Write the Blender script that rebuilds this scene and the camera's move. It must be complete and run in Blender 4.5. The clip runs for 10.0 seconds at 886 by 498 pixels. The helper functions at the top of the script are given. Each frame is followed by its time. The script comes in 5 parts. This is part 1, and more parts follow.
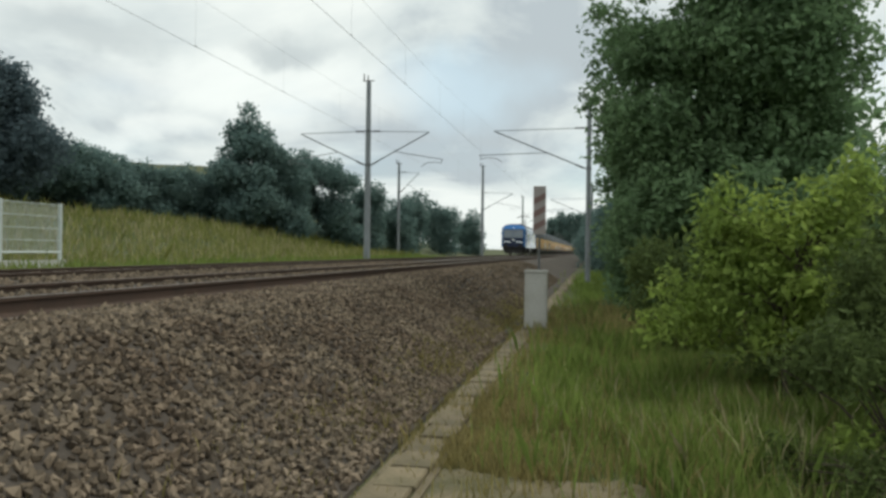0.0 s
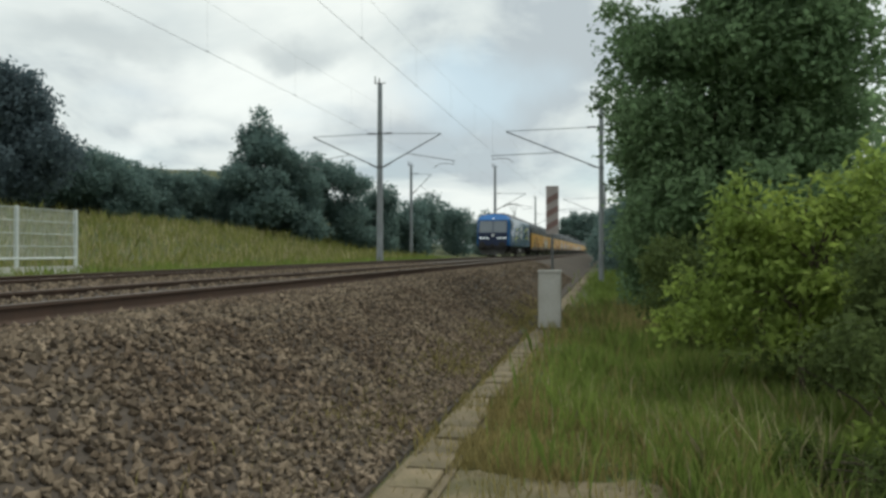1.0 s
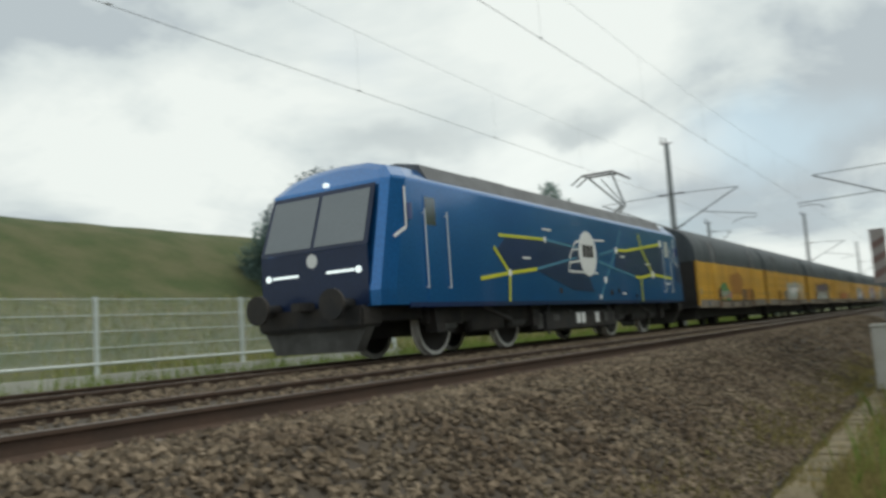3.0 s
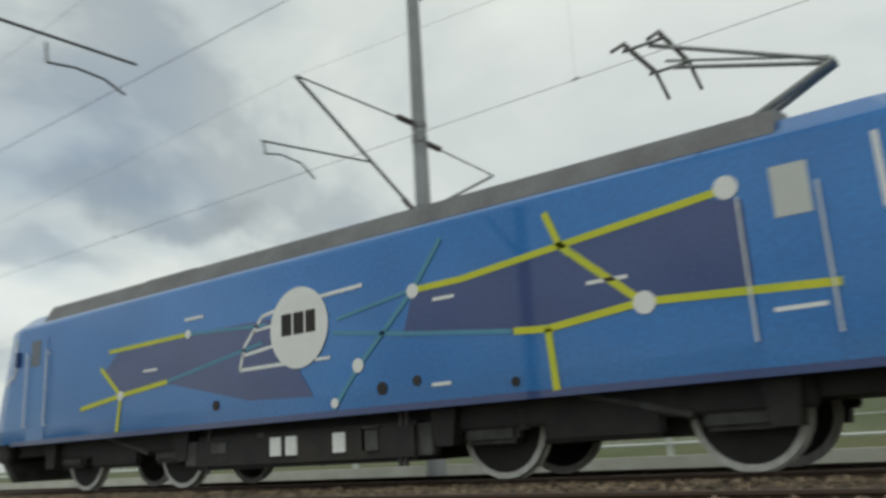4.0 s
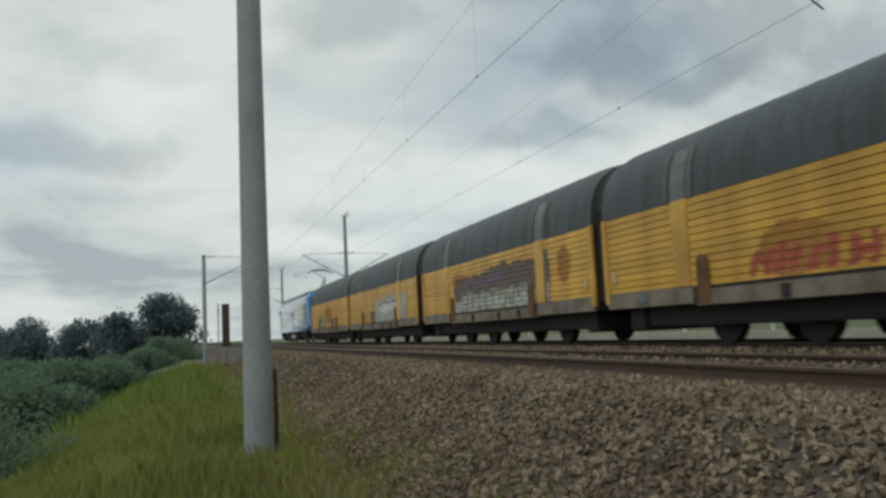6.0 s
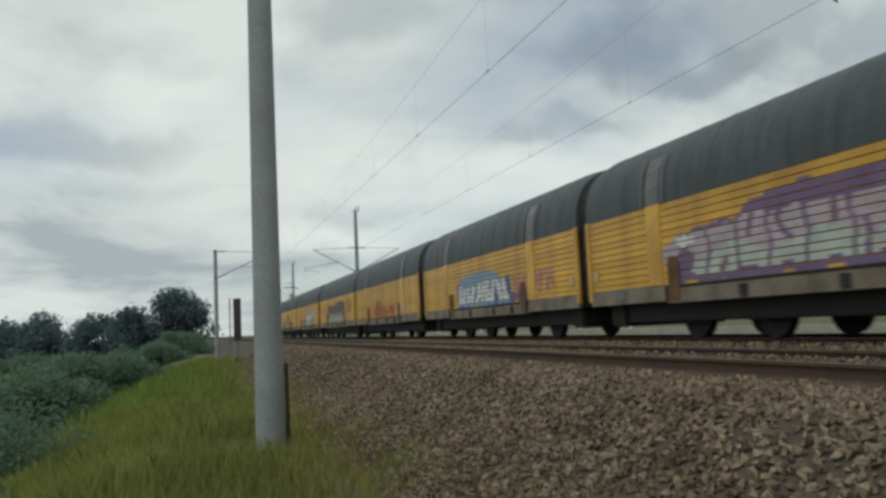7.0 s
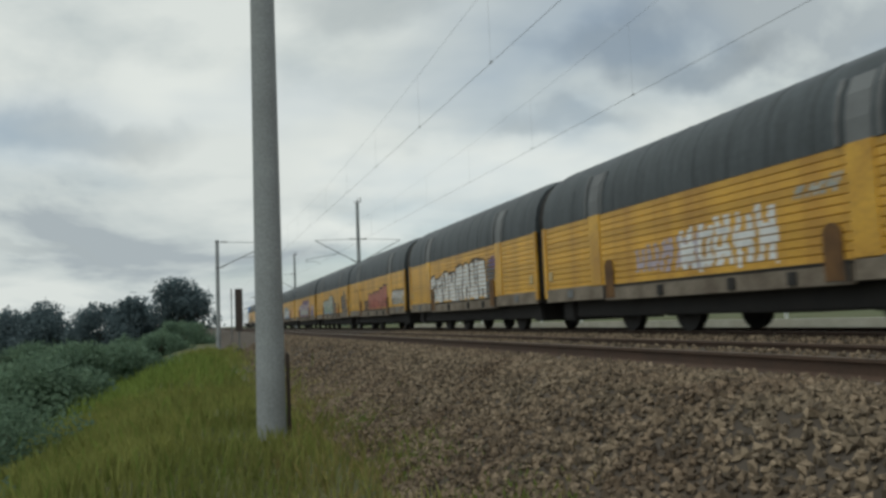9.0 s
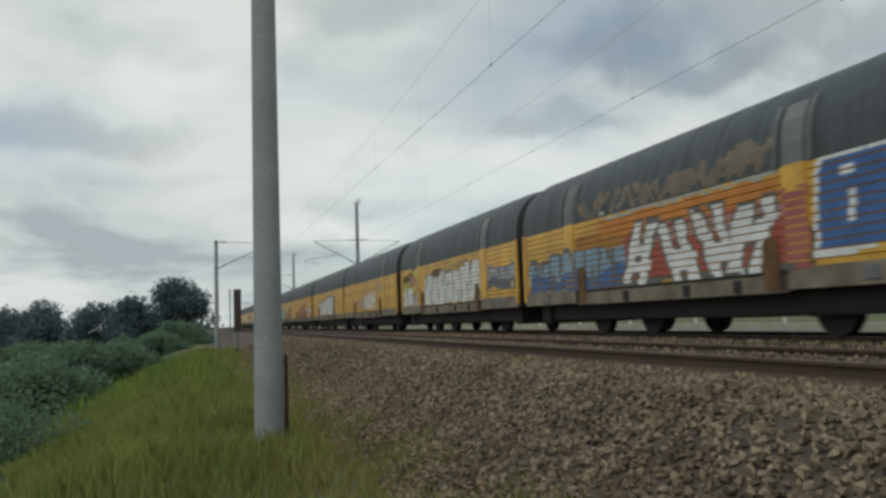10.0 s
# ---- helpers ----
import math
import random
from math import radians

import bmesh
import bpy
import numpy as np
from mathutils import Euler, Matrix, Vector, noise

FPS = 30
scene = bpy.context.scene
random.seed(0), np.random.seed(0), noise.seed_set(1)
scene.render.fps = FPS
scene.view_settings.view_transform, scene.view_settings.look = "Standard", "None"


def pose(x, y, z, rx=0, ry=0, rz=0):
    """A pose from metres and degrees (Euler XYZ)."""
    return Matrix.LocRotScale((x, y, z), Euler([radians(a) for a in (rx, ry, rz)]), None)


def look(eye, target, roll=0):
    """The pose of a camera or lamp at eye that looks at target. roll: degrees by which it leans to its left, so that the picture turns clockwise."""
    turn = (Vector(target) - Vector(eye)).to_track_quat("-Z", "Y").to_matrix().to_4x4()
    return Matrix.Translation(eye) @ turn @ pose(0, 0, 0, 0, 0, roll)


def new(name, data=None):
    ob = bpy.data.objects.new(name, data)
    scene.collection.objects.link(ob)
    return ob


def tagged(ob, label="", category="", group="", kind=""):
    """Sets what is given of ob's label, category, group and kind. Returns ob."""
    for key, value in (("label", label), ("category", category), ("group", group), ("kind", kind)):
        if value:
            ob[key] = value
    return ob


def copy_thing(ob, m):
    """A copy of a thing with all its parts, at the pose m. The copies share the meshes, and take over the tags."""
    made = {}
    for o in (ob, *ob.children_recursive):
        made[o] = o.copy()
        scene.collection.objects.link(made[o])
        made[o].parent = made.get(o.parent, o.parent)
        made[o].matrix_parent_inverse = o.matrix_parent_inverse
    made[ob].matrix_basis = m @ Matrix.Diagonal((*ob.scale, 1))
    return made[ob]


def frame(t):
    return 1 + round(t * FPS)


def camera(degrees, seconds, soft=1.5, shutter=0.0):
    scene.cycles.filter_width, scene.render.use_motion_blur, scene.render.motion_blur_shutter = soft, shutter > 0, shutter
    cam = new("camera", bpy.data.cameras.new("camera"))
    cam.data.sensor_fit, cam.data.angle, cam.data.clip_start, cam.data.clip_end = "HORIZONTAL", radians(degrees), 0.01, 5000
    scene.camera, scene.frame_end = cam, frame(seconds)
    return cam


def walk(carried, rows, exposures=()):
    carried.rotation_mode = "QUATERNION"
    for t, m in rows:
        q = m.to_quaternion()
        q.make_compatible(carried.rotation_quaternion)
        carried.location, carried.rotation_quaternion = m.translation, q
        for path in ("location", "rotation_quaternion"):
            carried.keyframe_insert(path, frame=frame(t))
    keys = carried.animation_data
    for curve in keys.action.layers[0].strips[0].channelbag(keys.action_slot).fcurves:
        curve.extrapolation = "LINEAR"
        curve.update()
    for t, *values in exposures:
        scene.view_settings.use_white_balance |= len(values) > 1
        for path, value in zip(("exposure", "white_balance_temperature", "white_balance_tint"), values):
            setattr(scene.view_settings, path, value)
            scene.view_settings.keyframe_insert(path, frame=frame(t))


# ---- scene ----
# rail head of both tracks is z = 0, the tracks run along y, the train comes from +y
EYE = 0.445          # eye above the rail head
NEAR_X = -5.65       # centre of the near track
FAR_X = -9.82        # centre of the far track, on which the train runs
LENS = 57.8

cam = camera(LENS, 10.0, soft=3.0, shutter=0.12)
walk(cam, [
    (0.0, pose(0, 0, EYE, 90.11, -0.73, 10.67)),
    (0.5, pose(0, 0, EYE, 90.01, -0.63, 11.04)),
    (1.0, pose(0, 0, EYE, 90.19, -0.02, 11.60)),
    (1.5, pose(0, 0, EYE, 90.58, 0.81, 12.35)),
    (2.0, pose(0, 0, EYE, 91.79, 1.76, 13.24)),
    (2.5, pose(0, 0, EYE, 93.24, 2.30, 14.31)),
    (2.7, pose(0, 0, EYE, 93.74, 2.99, 17.94)),
    (3.8, pose(0, 0, EYE, 103.02, 2.98, 105.58)),
    (4.0, pose(0, 0, EYE, 103.83, 3.21, 126.68)),
    (4.2, pose(0, 0, EYE, 103.69, 3.38, 140.43)),
    (4.5, pose(0, 0, EYE, 100.90, 3.74, 151.35)),
    (4.6, pose(0, 0, EYE, 99.68, 3.81, 153.00)),
    (5.0, pose(0, 0, EYE, 96.78, 3.79, 158.50)),
    (5.5, pose(0, 0, EYE, 96.06, 3.16, 161.18)),
    (7.0, pose(0, 0, EYE, 95.48, 2.70, 162.97)),
    (7.5, pose(0, 0, EYE, 95.39, 2.33, 162.63)),
    (8.0, pose(0, 0, EYE, 95.07, 2.23, 162.72)),
    (8.5, pose(0, 0, EYE, 95.13, 2.31, 162.90)),
    (9.0, pose(0, 0, EYE, 94.89, 2.36, 163.06)),
    (9.5, pose(0, 0, EYE, 95.07, 2.15, 163.04)),
    (10.0, pose(0, 0, EYE, 95.01, 1.96, 162.96)),
], exposures=[(0.0, 0.30, 6500, 2), (2.7, 0.26, 6500, 2), (3.8, 0.08, 6600, 2), (5.0, -0.06, 6500, 2), (10.0, -0.08, 6500, 2)])


# ---------------------------------------------------------------- light
GREY, DIM, BLUE, WHITE = (0.30, 0.33, 0.37), (0.43, 0.46, 0.49), (0.55, 0.68, 0.80), (0.90, 0.90, 0.89)
CLOUDS = [
    (-160, 10.5, 13, 2.2, WHITE, 0.6), (-168, 7.0, 9, 1.2, WHITE, 0.6), (-178, 15.5, 8, 2.0, WHITE, 0.35),
    (-149.2, 18.3, 5.4, 1.9, GREY, 0.75), (-105, 21, 26, 9, (0.60, 0.63, 0.66), 0.65), (-143.5, 16.2, 5.0, 1.0, GREY, 0.7), (-167.5, 22.0, 5.5, 2.0, DIM, 0.55),
    (-153.5, 13.2, 4.5, 0.8, DIM, 0.6), (172.5, 13.0, 8.0, 1.4, DIM, 0.6), (170.0, 4.8, 6.0, 0.45, DIM, 0.4),
    (-23, 11.0, 12, 2.6, WHITE, 0.6), (-9.5, 11.5, 6.5, 3.2, BLUE, 0.6), (-22.0, 13.6, 3.5, 1.0, DIM, 0.6),
    (-35, 13.5, 6.0, 1.2, DIM, 0.55), (-30.0, 8.0, 6.0, 1.0, WHITE, 0.5),
]


def build_sky():
    world = bpy.data.worlds.new("overcast_sky")
    scene.world = world
    world.use_nodes = True
    nt = world.node_tree
    nt.nodes.clear()
    N, L = nt.nodes.new, nt.links.new
    out = N("ShaderNodeOutputWorld")
    sky = N("ShaderNodeTexSky")
    sky.sky_type = 'NISHITA'
    sky.sun_disc = False
    sky.sun_elevation = radians(62)
    sky.sun_rotation = radians(57)
    bg_sky = N("ShaderNodeBackground")
    bg_sky.inputs[1].default_value = 0.11
    L(sky.outputs[0], bg_sky.inputs[0])
    co = N("ShaderNodeTexCoord")
    # flatten the dome so that clouds shrink towards the horizon
    sep = N("ShaderNodeSeparateXYZ")
    L(co.outputs["Generated"], sep.inputs[0])
    zz = N("ShaderNodeMath"); zz.operation = 'ADD'; zz.inputs[1].default_value = 0.22
    L(sep.outputs[2], zz.inputs[0])
    zm = N("ShaderNodeMath"); zm.operation = 'MAXIMUM'; zm.inputs[1].default_value = 0.08
    L(zz.outputs[0], zm.inputs[0])
    px = N("ShaderNodeMath"); px.operation = 'DIVIDE'
    py = N("ShaderNodeMath"); py.operation = 'DIVIDE'
    L(sep.outputs[0], px.inputs[0]); L(zm.outputs[0], px.inputs[1])
    L(sep.outputs[1], py.inputs[0]); L(zm.outputs[0], py.inputs[1])
    com = N("ShaderNodeCombineXYZ")
    L(px.outputs[0], com.inputs[0]); L(py.outputs[0], com.inputs[1])
    com.inputs[2].default_value = 3.7
    big = N("ShaderNodeTexNoise")
    big.inputs["Scale"].default_value = 1.15
    big.inputs["Detail"].default_value = 6
    big.inputs["Roughness"].default_value = 0.56
    big.inputs["Distortion"].default_value = 0.35
    L(com.outputs[0], big.inputs["Vector"])
    tone = N("ShaderNodeValToRGB")
    e = tone.color_ramp.elements
    e[0].position, e[0].color = 0.38, (0.43, 0.465, 0.51, 1)
    e[1].position, e[1].color = 0.60, (0.76, 0.77, 0.77, 1)
    m = e.new(0.46); m.color = (0.60, 0.63, 0.65, 1)
    L(big.outputs[0], tone.inputs[0])
    # single clouds: azimuth from +y towards +x, elevation, half width and half height in degrees, tint, strength
    warp = N("ShaderNodeTexNoise")
    warp.inputs["Scale"].default_value, warp.inputs["Detail"].default_value = 9.0, 5
    L(co.outputs["Generated"], warp.inputs["Vector"])
    centred = N("ShaderNodeVectorMath"); centred.operation = 'SUBTRACT'
    centred.inputs[1].default_value = (0.5, 0.5, 0.5)
    L(warp.outputs["Color"], centred.inputs[0])
    frayed = N("ShaderNodeVectorMath"); frayed.operation = 'MULTIPLY_ADD'
    frayed.inputs[1].default_value = (0.16, 0.16, 0.10)
    L(centred.outputs[0], frayed.inputs[0]); L(co.outputs["Generated"], frayed.inputs[2])

    def cloud_mask(az, el, w, h):
        a, e_ = radians(az), radians(el)
        c = Vector((math.sin(a) * math.cos(e_), math.cos(a) * math.cos(e_), math.sin(e_)))
        r = Vector((math.cos(a), -math.sin(a), 0))
        turn = Matrix((r, c.cross(r) * -1, c)).transposed()
        if turn.determinant() < 0:
            turn = Matrix((r, c.cross(r), c)).transposed()
        mp = N("ShaderNodeMapping"); mp.vector_type = 'TEXTURE'
        mp.inputs["Location"].default_value = c
        mp.inputs["Rotation"].default_value = turn.to_euler()
        mp.inputs["Scale"].default_value = (radians(w), radians(h), radians(w))
        L(frayed.outputs[0], mp.inputs[0])
        ln = N("ShaderNodeVectorMath"); ln.operation = 'LENGTH'
        L(mp.outputs[0], ln.inputs[0])
        mr = N("ShaderNodeMapRange"); mr.interpolation_type = 'SMOOTHSTEP'
        mr.inputs[1].default_value, mr.inputs[2].default_value = 1.35, 0.35
        L(ln.outputs["Value"], mr.inputs[0])
        return mr.outputs[0]
    colour = tone.outputs[0]
    for az, el, w, h, tint, much in CLOUDS:
        mul = N("ShaderNodeMath"); mul.operation = 'MULTIPLY'; mul.inputs[1].default_value = much
        L(cloud_mask(az, el, w, h), mul.inputs[0])
        mxc = N("ShaderNodeMix"); mxc.data_type = 'RGBA'
        L(mul.outputs[0], mxc.inputs[0]); L(colour, mxc.inputs[6])
        mxc.inputs[7].default_value = (*tint, 1)
        colour = mxc.outputs[2]
    bg_cloud = N("ShaderNodeBackground")
    bg_cloud.inputs[1].default_value = 1.0
    L(colour, bg_cloud.inputs[0])
    gap = N("ShaderNodeTexNoise")
    gap.inputs["Scale"].default_value = 0.8
    gap.inputs["Detail"].default_value = 4
    L(com.outputs[0], gap.inputs["Vector"])
    cover = N("ShaderNodeMapRange")
    cover.inputs[1].default_value, cover.inputs[2].default_value = 0.32, 0.48
    cover.inputs[3].default_value, cover.inputs[4].default_value = 0.55, 1.0
    L(gap.outputs[0], cover.inputs[0])
    mix = N("ShaderNodeMixShader")
    L(cover.outputs[0], mix.inputs[0])
    L(bg_sky.outputs[0], mix.inputs[1]); L(bg_cloud.outputs[0], mix.inputs[2])
    L(mix.outputs[0], out.inputs[0])


build_sky()
sun = new("sun", bpy.data.lights.new("sun", 'SUN'))
sun.data.energy, sun.data.angle, sun.data.color = 1.2, radians(25), (1.0, 0.96, 0.9)
sun.matrix_world = look((0, 0, 50), (-22, -14, 0))


# ---------------------------------------------------------------- materials
def mat(name, base, rough=0.8, metal=0.0, second=None, scale=4.0, amount=0.5, fine=60.0, bump=0.0, rand=0.0, spec=0.4, detail=5.0, island=False, streak=None):
    """A node material: base colour mixed with a second colour by a coarse noise, a finer grain, a bump, and a spread from piece to piece."""
    m = bpy.data.materials.new(name)
    m.use_nodes = True
    nt = m.node_tree
    N, L = nt.nodes.new, nt.links.new
    b = nt.nodes["Principled BSDF"]
    b.inputs["Roughness"].default_value = rough
    b.inputs["Metallic"].default_value = metal
    b.inputs["Specular IOR Level"].default_value = spec
    co = N("ShaderNodeTexCoord")
    vec = co.outputs["Object"]
    if streak:
        mp = N("ShaderNodeMapping")
        mp.inputs["Scale"].default_value = streak
        L(vec, mp.inputs[0])
        vec = mp.outputs[0]
    n1 = N("ShaderNodeTexNoise")
    n1.inputs["Scale"].default_value, n1.inputs["Detail"].default_value = scale, detail
    L(vec, n1.inputs["Vector"])
    n2 = N("ShaderNodeTexNoise")
    n2.inputs["Scale"].default_value, n2.inputs["Detail"].default_value = fine, 3
    L(co.outputs["Object"], n2.inputs["Vector"])
    mr = N("ShaderNodeMapRange")
    mr.inputs[1].default_value, mr.inputs[2].default_value = 0.35, 0.65
    mr.inputs[3].default_value, mr.inputs[4].default_value = 0.0, amount
    L(n1.outputs[0], mr.inputs[0])
    mx = N("ShaderNodeMix"); mx.data_type = 'RGBA'
    mx.inputs[6].default_value = (*base, 1)
    mx.inputs[7].default_value = (*(second or [c * 0.6 for c in base]), 1)
    L(mr.outputs[0], mx.inputs[0])
    hsv = N("ShaderNodeHueSaturation")
    L(mx.outputs[2], hsv.inputs["Color"])
    val = N("ShaderNodeMapRange")
    val.inputs[1].default_value, val.inputs[2].default_value = 0.3, 0.7
    val.inputs[3].default_value, val.inputs[4].default_value = 0.86, 1.14
    L(n2.outputs[0], val.inputs[0])
    last = val.outputs[0]
    if rand:
        if island:
            info = N("ShaderNodeNewGeometry"); ro = info.outputs["Random Per Island"]
        else:
            info = N("ShaderNodeObjectInfo"); ro = info.outputs["Random"]
        rr = N("ShaderNodeMapRange")
        rr.inputs[3].default_value, rr.inputs[4].default_value = 1 - rand, 1 + rand
        L(ro, rr.inputs[0])
        ml = N("ShaderNodeMath"); ml.operation = 'MULTIPLY'
        L(last, ml.inputs[0]); L(rr.outputs[0], ml.inputs[1])
        last = ml.outputs[0]
    L(last, hsv.inputs["Value"])
    L(hsv.outputs[0], b.inputs["Base Color"])
    if bump:
        bp = N("ShaderNodeBump")
        bp.inputs["Strength"].default_value, bp.inputs["Distance"].default_value = bump, 0.02
        L(n2.outputs[0], bp.inputs["Height"])
        L(bp.outputs[0], b.inputs["Normal"])
    return m


def leaf_mat(name, base, second, rand=0.35):
    m = mat(name, base, rough=0.8, second=second, scale=0.7, amount=0.9, fine=9.0, rand=rand, island=True, spec=0.12)
    nt = m.node_tree
    b = nt.nodes["Principled BSDF"]
    tr = nt.nodes.new("ShaderNodeBsdfTranslucent")
    hs = b.inputs["Base Color"].links[0].from_socket
    nt.links.new(hs, tr.inputs[0])
    ms = nt.nodes.new("ShaderNodeMixShader")
    ms.inputs[0].default_value = 0.5
    nt.links.new(b.outputs[0], ms.inputs[1]); nt.links.new(tr.outputs[0], ms.inputs[2])
    nt.links.new(ms.outputs[0], nt.nodes["Material Output"].inputs[0])
    return m


M = {}
M["ballast_bed"] = mat("ballast_bed", (0.085, 0.068, 0.053), 0.95, second=(0.052, 0.043, 0.034), scale=0.8, amount=0.8, fine=14, bump=0.6)
M["stone"] = mat("ballast_stone", (0.178, 0.139, 0.096), 0.9, second=(0.118, 0.085, 0.057), scale=1.2, amount=0.9, fine=40, rand=0.6, island=True)
M["soil"] = mat("grassy_soil", (0.10, 0.10, 0.045), 0.95, second=(0.055, 0.075, 0.022), scale=0.35, amount=1.0, fine=6, bump=0.5)
M["meadow"] = mat("meadow", (0.13, 0.14, 0.05), 0.95, second=(0.065, 0.09, 0.03), scale=0.12, amount=1.0, fine=2.5, bump=0.4)
M["rail_rust"] = mat("rusty_rail_side", (0.082, 0.05, 0.035), 0.8, second=(0.05, 0.036, 0.028), scale=3, fine=50)
M["rail_head"] = mat("worn_rail_head", (0.20, 0.17, 0.145), 0.5, metal=0.8, second=(0.12, 0.09, 0.07), scale=2, fine=30)
M["sleeper"] = mat("concrete_sleeper", (0.20, 0.17, 0.145), 0.9, second=(0.13, 0.10, 0.08), scale=2, fine=30, rand=0.2)
M["concrete"] = mat("mast_concrete", (0.30, 0.32, 0.335), 0.85, second=(0.23, 0.245, 0.255), scale=1.2, amount=0.8, fine=35, bump=0.15)
M["slab"] = mat("trough_concrete", (0.215, 0.17, 0.105), 0.9, second=(0.125, 0.105, 0.06), scale=2.5, amount=0.9, fine=25, bump=0.3, rand=0.18)
M["steel"] = mat("galvanised_steel", (0.22, 0.23, 0.24), 0.5, metal=0.6, second=(0.14, 0.14, 0.14), scale=6, fine=40)
M["wire"] = mat("weathered_copper_wire", (0.30, 0.31, 0.31), 0.6, metal=0.3, scale=4)
M["insulator"] = mat("brown_insulator", (0.06, 0.045, 0.04), 0.3, scale=8)
M["fence"] = mat("pale_fence_steel", (0.62, 0.66, 0.64), 0.5, second=(0.5, 0.54, 0.52), scale=3, fine=20)
M["pale_kerb"] = mat("pale_kerb_concrete", (0.50, 0.50, 0.46), 0.85, second=(0.38, 0.37, 0.33), scale=1.5, amount=0.8)
M["cabinet"] = mat("grey_plastic_cabinet", (0.50, 0.49, 0.45), 0.7, second=(0.40, 0.38, 0.33), scale=3, amount=0.6, fine=30)
M["sign_white"] = mat("faded_white_board", (0.50, 0.44, 0.42), 0.6, second=(0.45, 0.40, 0.38), scale=4)
M["sign_red"] = mat("faded_red_stripe", (0.31, 0.20, 0.18), 0.6, second=(0.24, 0.16, 0.14), scale=4)
M["bark"] = mat("bark", (0.09, 0.07, 0.05), 0.95, second=(0.05, 0.04, 0.03), scale=5, fine=30, bump=0.6)
M["leaf_dark"] = leaf_mat("dark_leaf", (0.25, 0.36, 0.185), (0.165, 0.25, 0.13), 0.25)
# distance haze is put into the next two leaf colours: paler and bluer
M["leaf_far_haze"] = leaf_mat("hazed_far_leaf", (0.195, 0.275, 0.245), (0.135, 0.205, 0.19), 0.16)
M["leaf_navy_haze"] = leaf_mat("hazed_navy_leaf", (0.14, 0.185, 0.20), (0.10, 0.14, 0.155), 0.16)
M["leaf_light"] = leaf_mat("light_leaf", (0.34, 0.425, 0.105), (0.20, 0.285, 0.078))
M["leaf_mid"] = leaf_mat("mid_green_leaf", (0.125, 0.165, 0.055), (0.075, 0.105, 0.038))
M["grass_green"] = leaf_mat("green_grass_blade", (0.255, 0.325, 0.085), (0.17, 0.235, 0.06), 0.25)
M["leaf_scrub"] = leaf_mat("scrub_leaf", (0.16, 0.235, 0.155), (0.115, 0.18, 0.13), 0.18)
M["straw"] = leaf_mat("pale_straw", (0.48, 0.43, 0.26), (0.36, 0.32, 0.17))
M["worn_soil"] = mat("worn_sandy_soil", (0.19, 0.155, 0.095), 0.95, second=(0.11, 0.10, 0.05), scale=2.2, amount=1.0, fine=30, bump=0.5)
M["grass_meadow"] = leaf_mat("meadow_grass_blade", (0.31, 0.315, 0.10), (0.20, 0.225, 0.07), 0.22)
M["grass_dry"] = leaf_mat("dry_grass_blade", (0.37, 0.31, 0.14), (0.25, 0.22, 0.085))


# ---------------------------------------------------------------- helpers
def obj(name, bm, material=None, smooth=False, parent=None, label=""):
    me = bpy.data.meshes.new(name)
    bm.to_mesh(me)
    bm.free()
    if material:
        me.materials.append(material)
    if smooth:
        me.polygons.foreach_set("use_smooth", [True] * len(me.polygons))
    ob = new(name, me)
    if parent is not None:
        ob.parent = parent
    if label:
        ob["label"] = label
    return ob


def part(name, bm, material, parent, label="", smooth=False):
    return obj(name, bm, material, smooth, parent, label)


def share(name, me, parent, m):
    ob = new(name, me)
    ob.parent = parent
    ob.matrix_basis = m
    return ob


def box(bm, x0, x1, y0, y1, z0, z1, bevel=0.0):
    r = bmesh.ops.create_cube(bm, size=1.0, matrix=Matrix.Translation(((x0 + x1) / 2, (y0 + y1) / 2, (z0 + z1) / 2)) @ Matrix.Diagonal((x1 - x0, y1 - y0, z1 - z0, 1)))
    if bevel:
        es = list({e for v in r["verts"] for e in v.link_edges})
        bmesh.ops.bevel(bm, geom=es, offset=bevel, segments=2, affect='EDGES')
    return bm


def tube(bm, a, b, r0, r1=None, n=8):
    """A round bar from a to b."""
    r1 = r0 if r1 is None else r1
    a, b = Vector(a), Vector(b)
    d = b - a
    m = Matrix.Translation((a + b) / 2) @ d.to_track_quat('Z', 'Y').to_matrix().to_4x4()
    bmesh.ops.create_cone(bm, cap_ends=True, segments=n, radius1=r0, radius2=r1, depth=d.length, matrix=m)
    return bm


def ribbed(bm, a, d, n, pitch, r0, r1, seg=10):
    """One ribbed insulator body from a along d: n ribs in one closed skin."""
    q = d.to_track_quat('Z', 'Y').to_matrix()
    prof = [(0.0, 0.02)]
    for k in range(n):
        prof += [(k * pitch + 0.1 * pitch, r0), (k * pitch + 0.45 * pitch, r1), (k * pitch + 0.6 * pitch, r0)]
    prof += [(n * pitch, 0.02)]
    rings = [[bm.verts.new(a + q @ Vector((r * math.cos(6.2832 * j / seg), r * math.sin(6.2832 * j / seg), z))) for j in range(seg)] for z, r in prof]
    for A, B in zip(rings, rings[1:]):
        for j in range(seg):
            bm.faces.new((A[j], A[(j + 1) % seg], B[(j + 1) % seg], B[j]))
    bm.faces.new(rings[0][::-1]); bm.faces.new(rings[-1])
    return bm


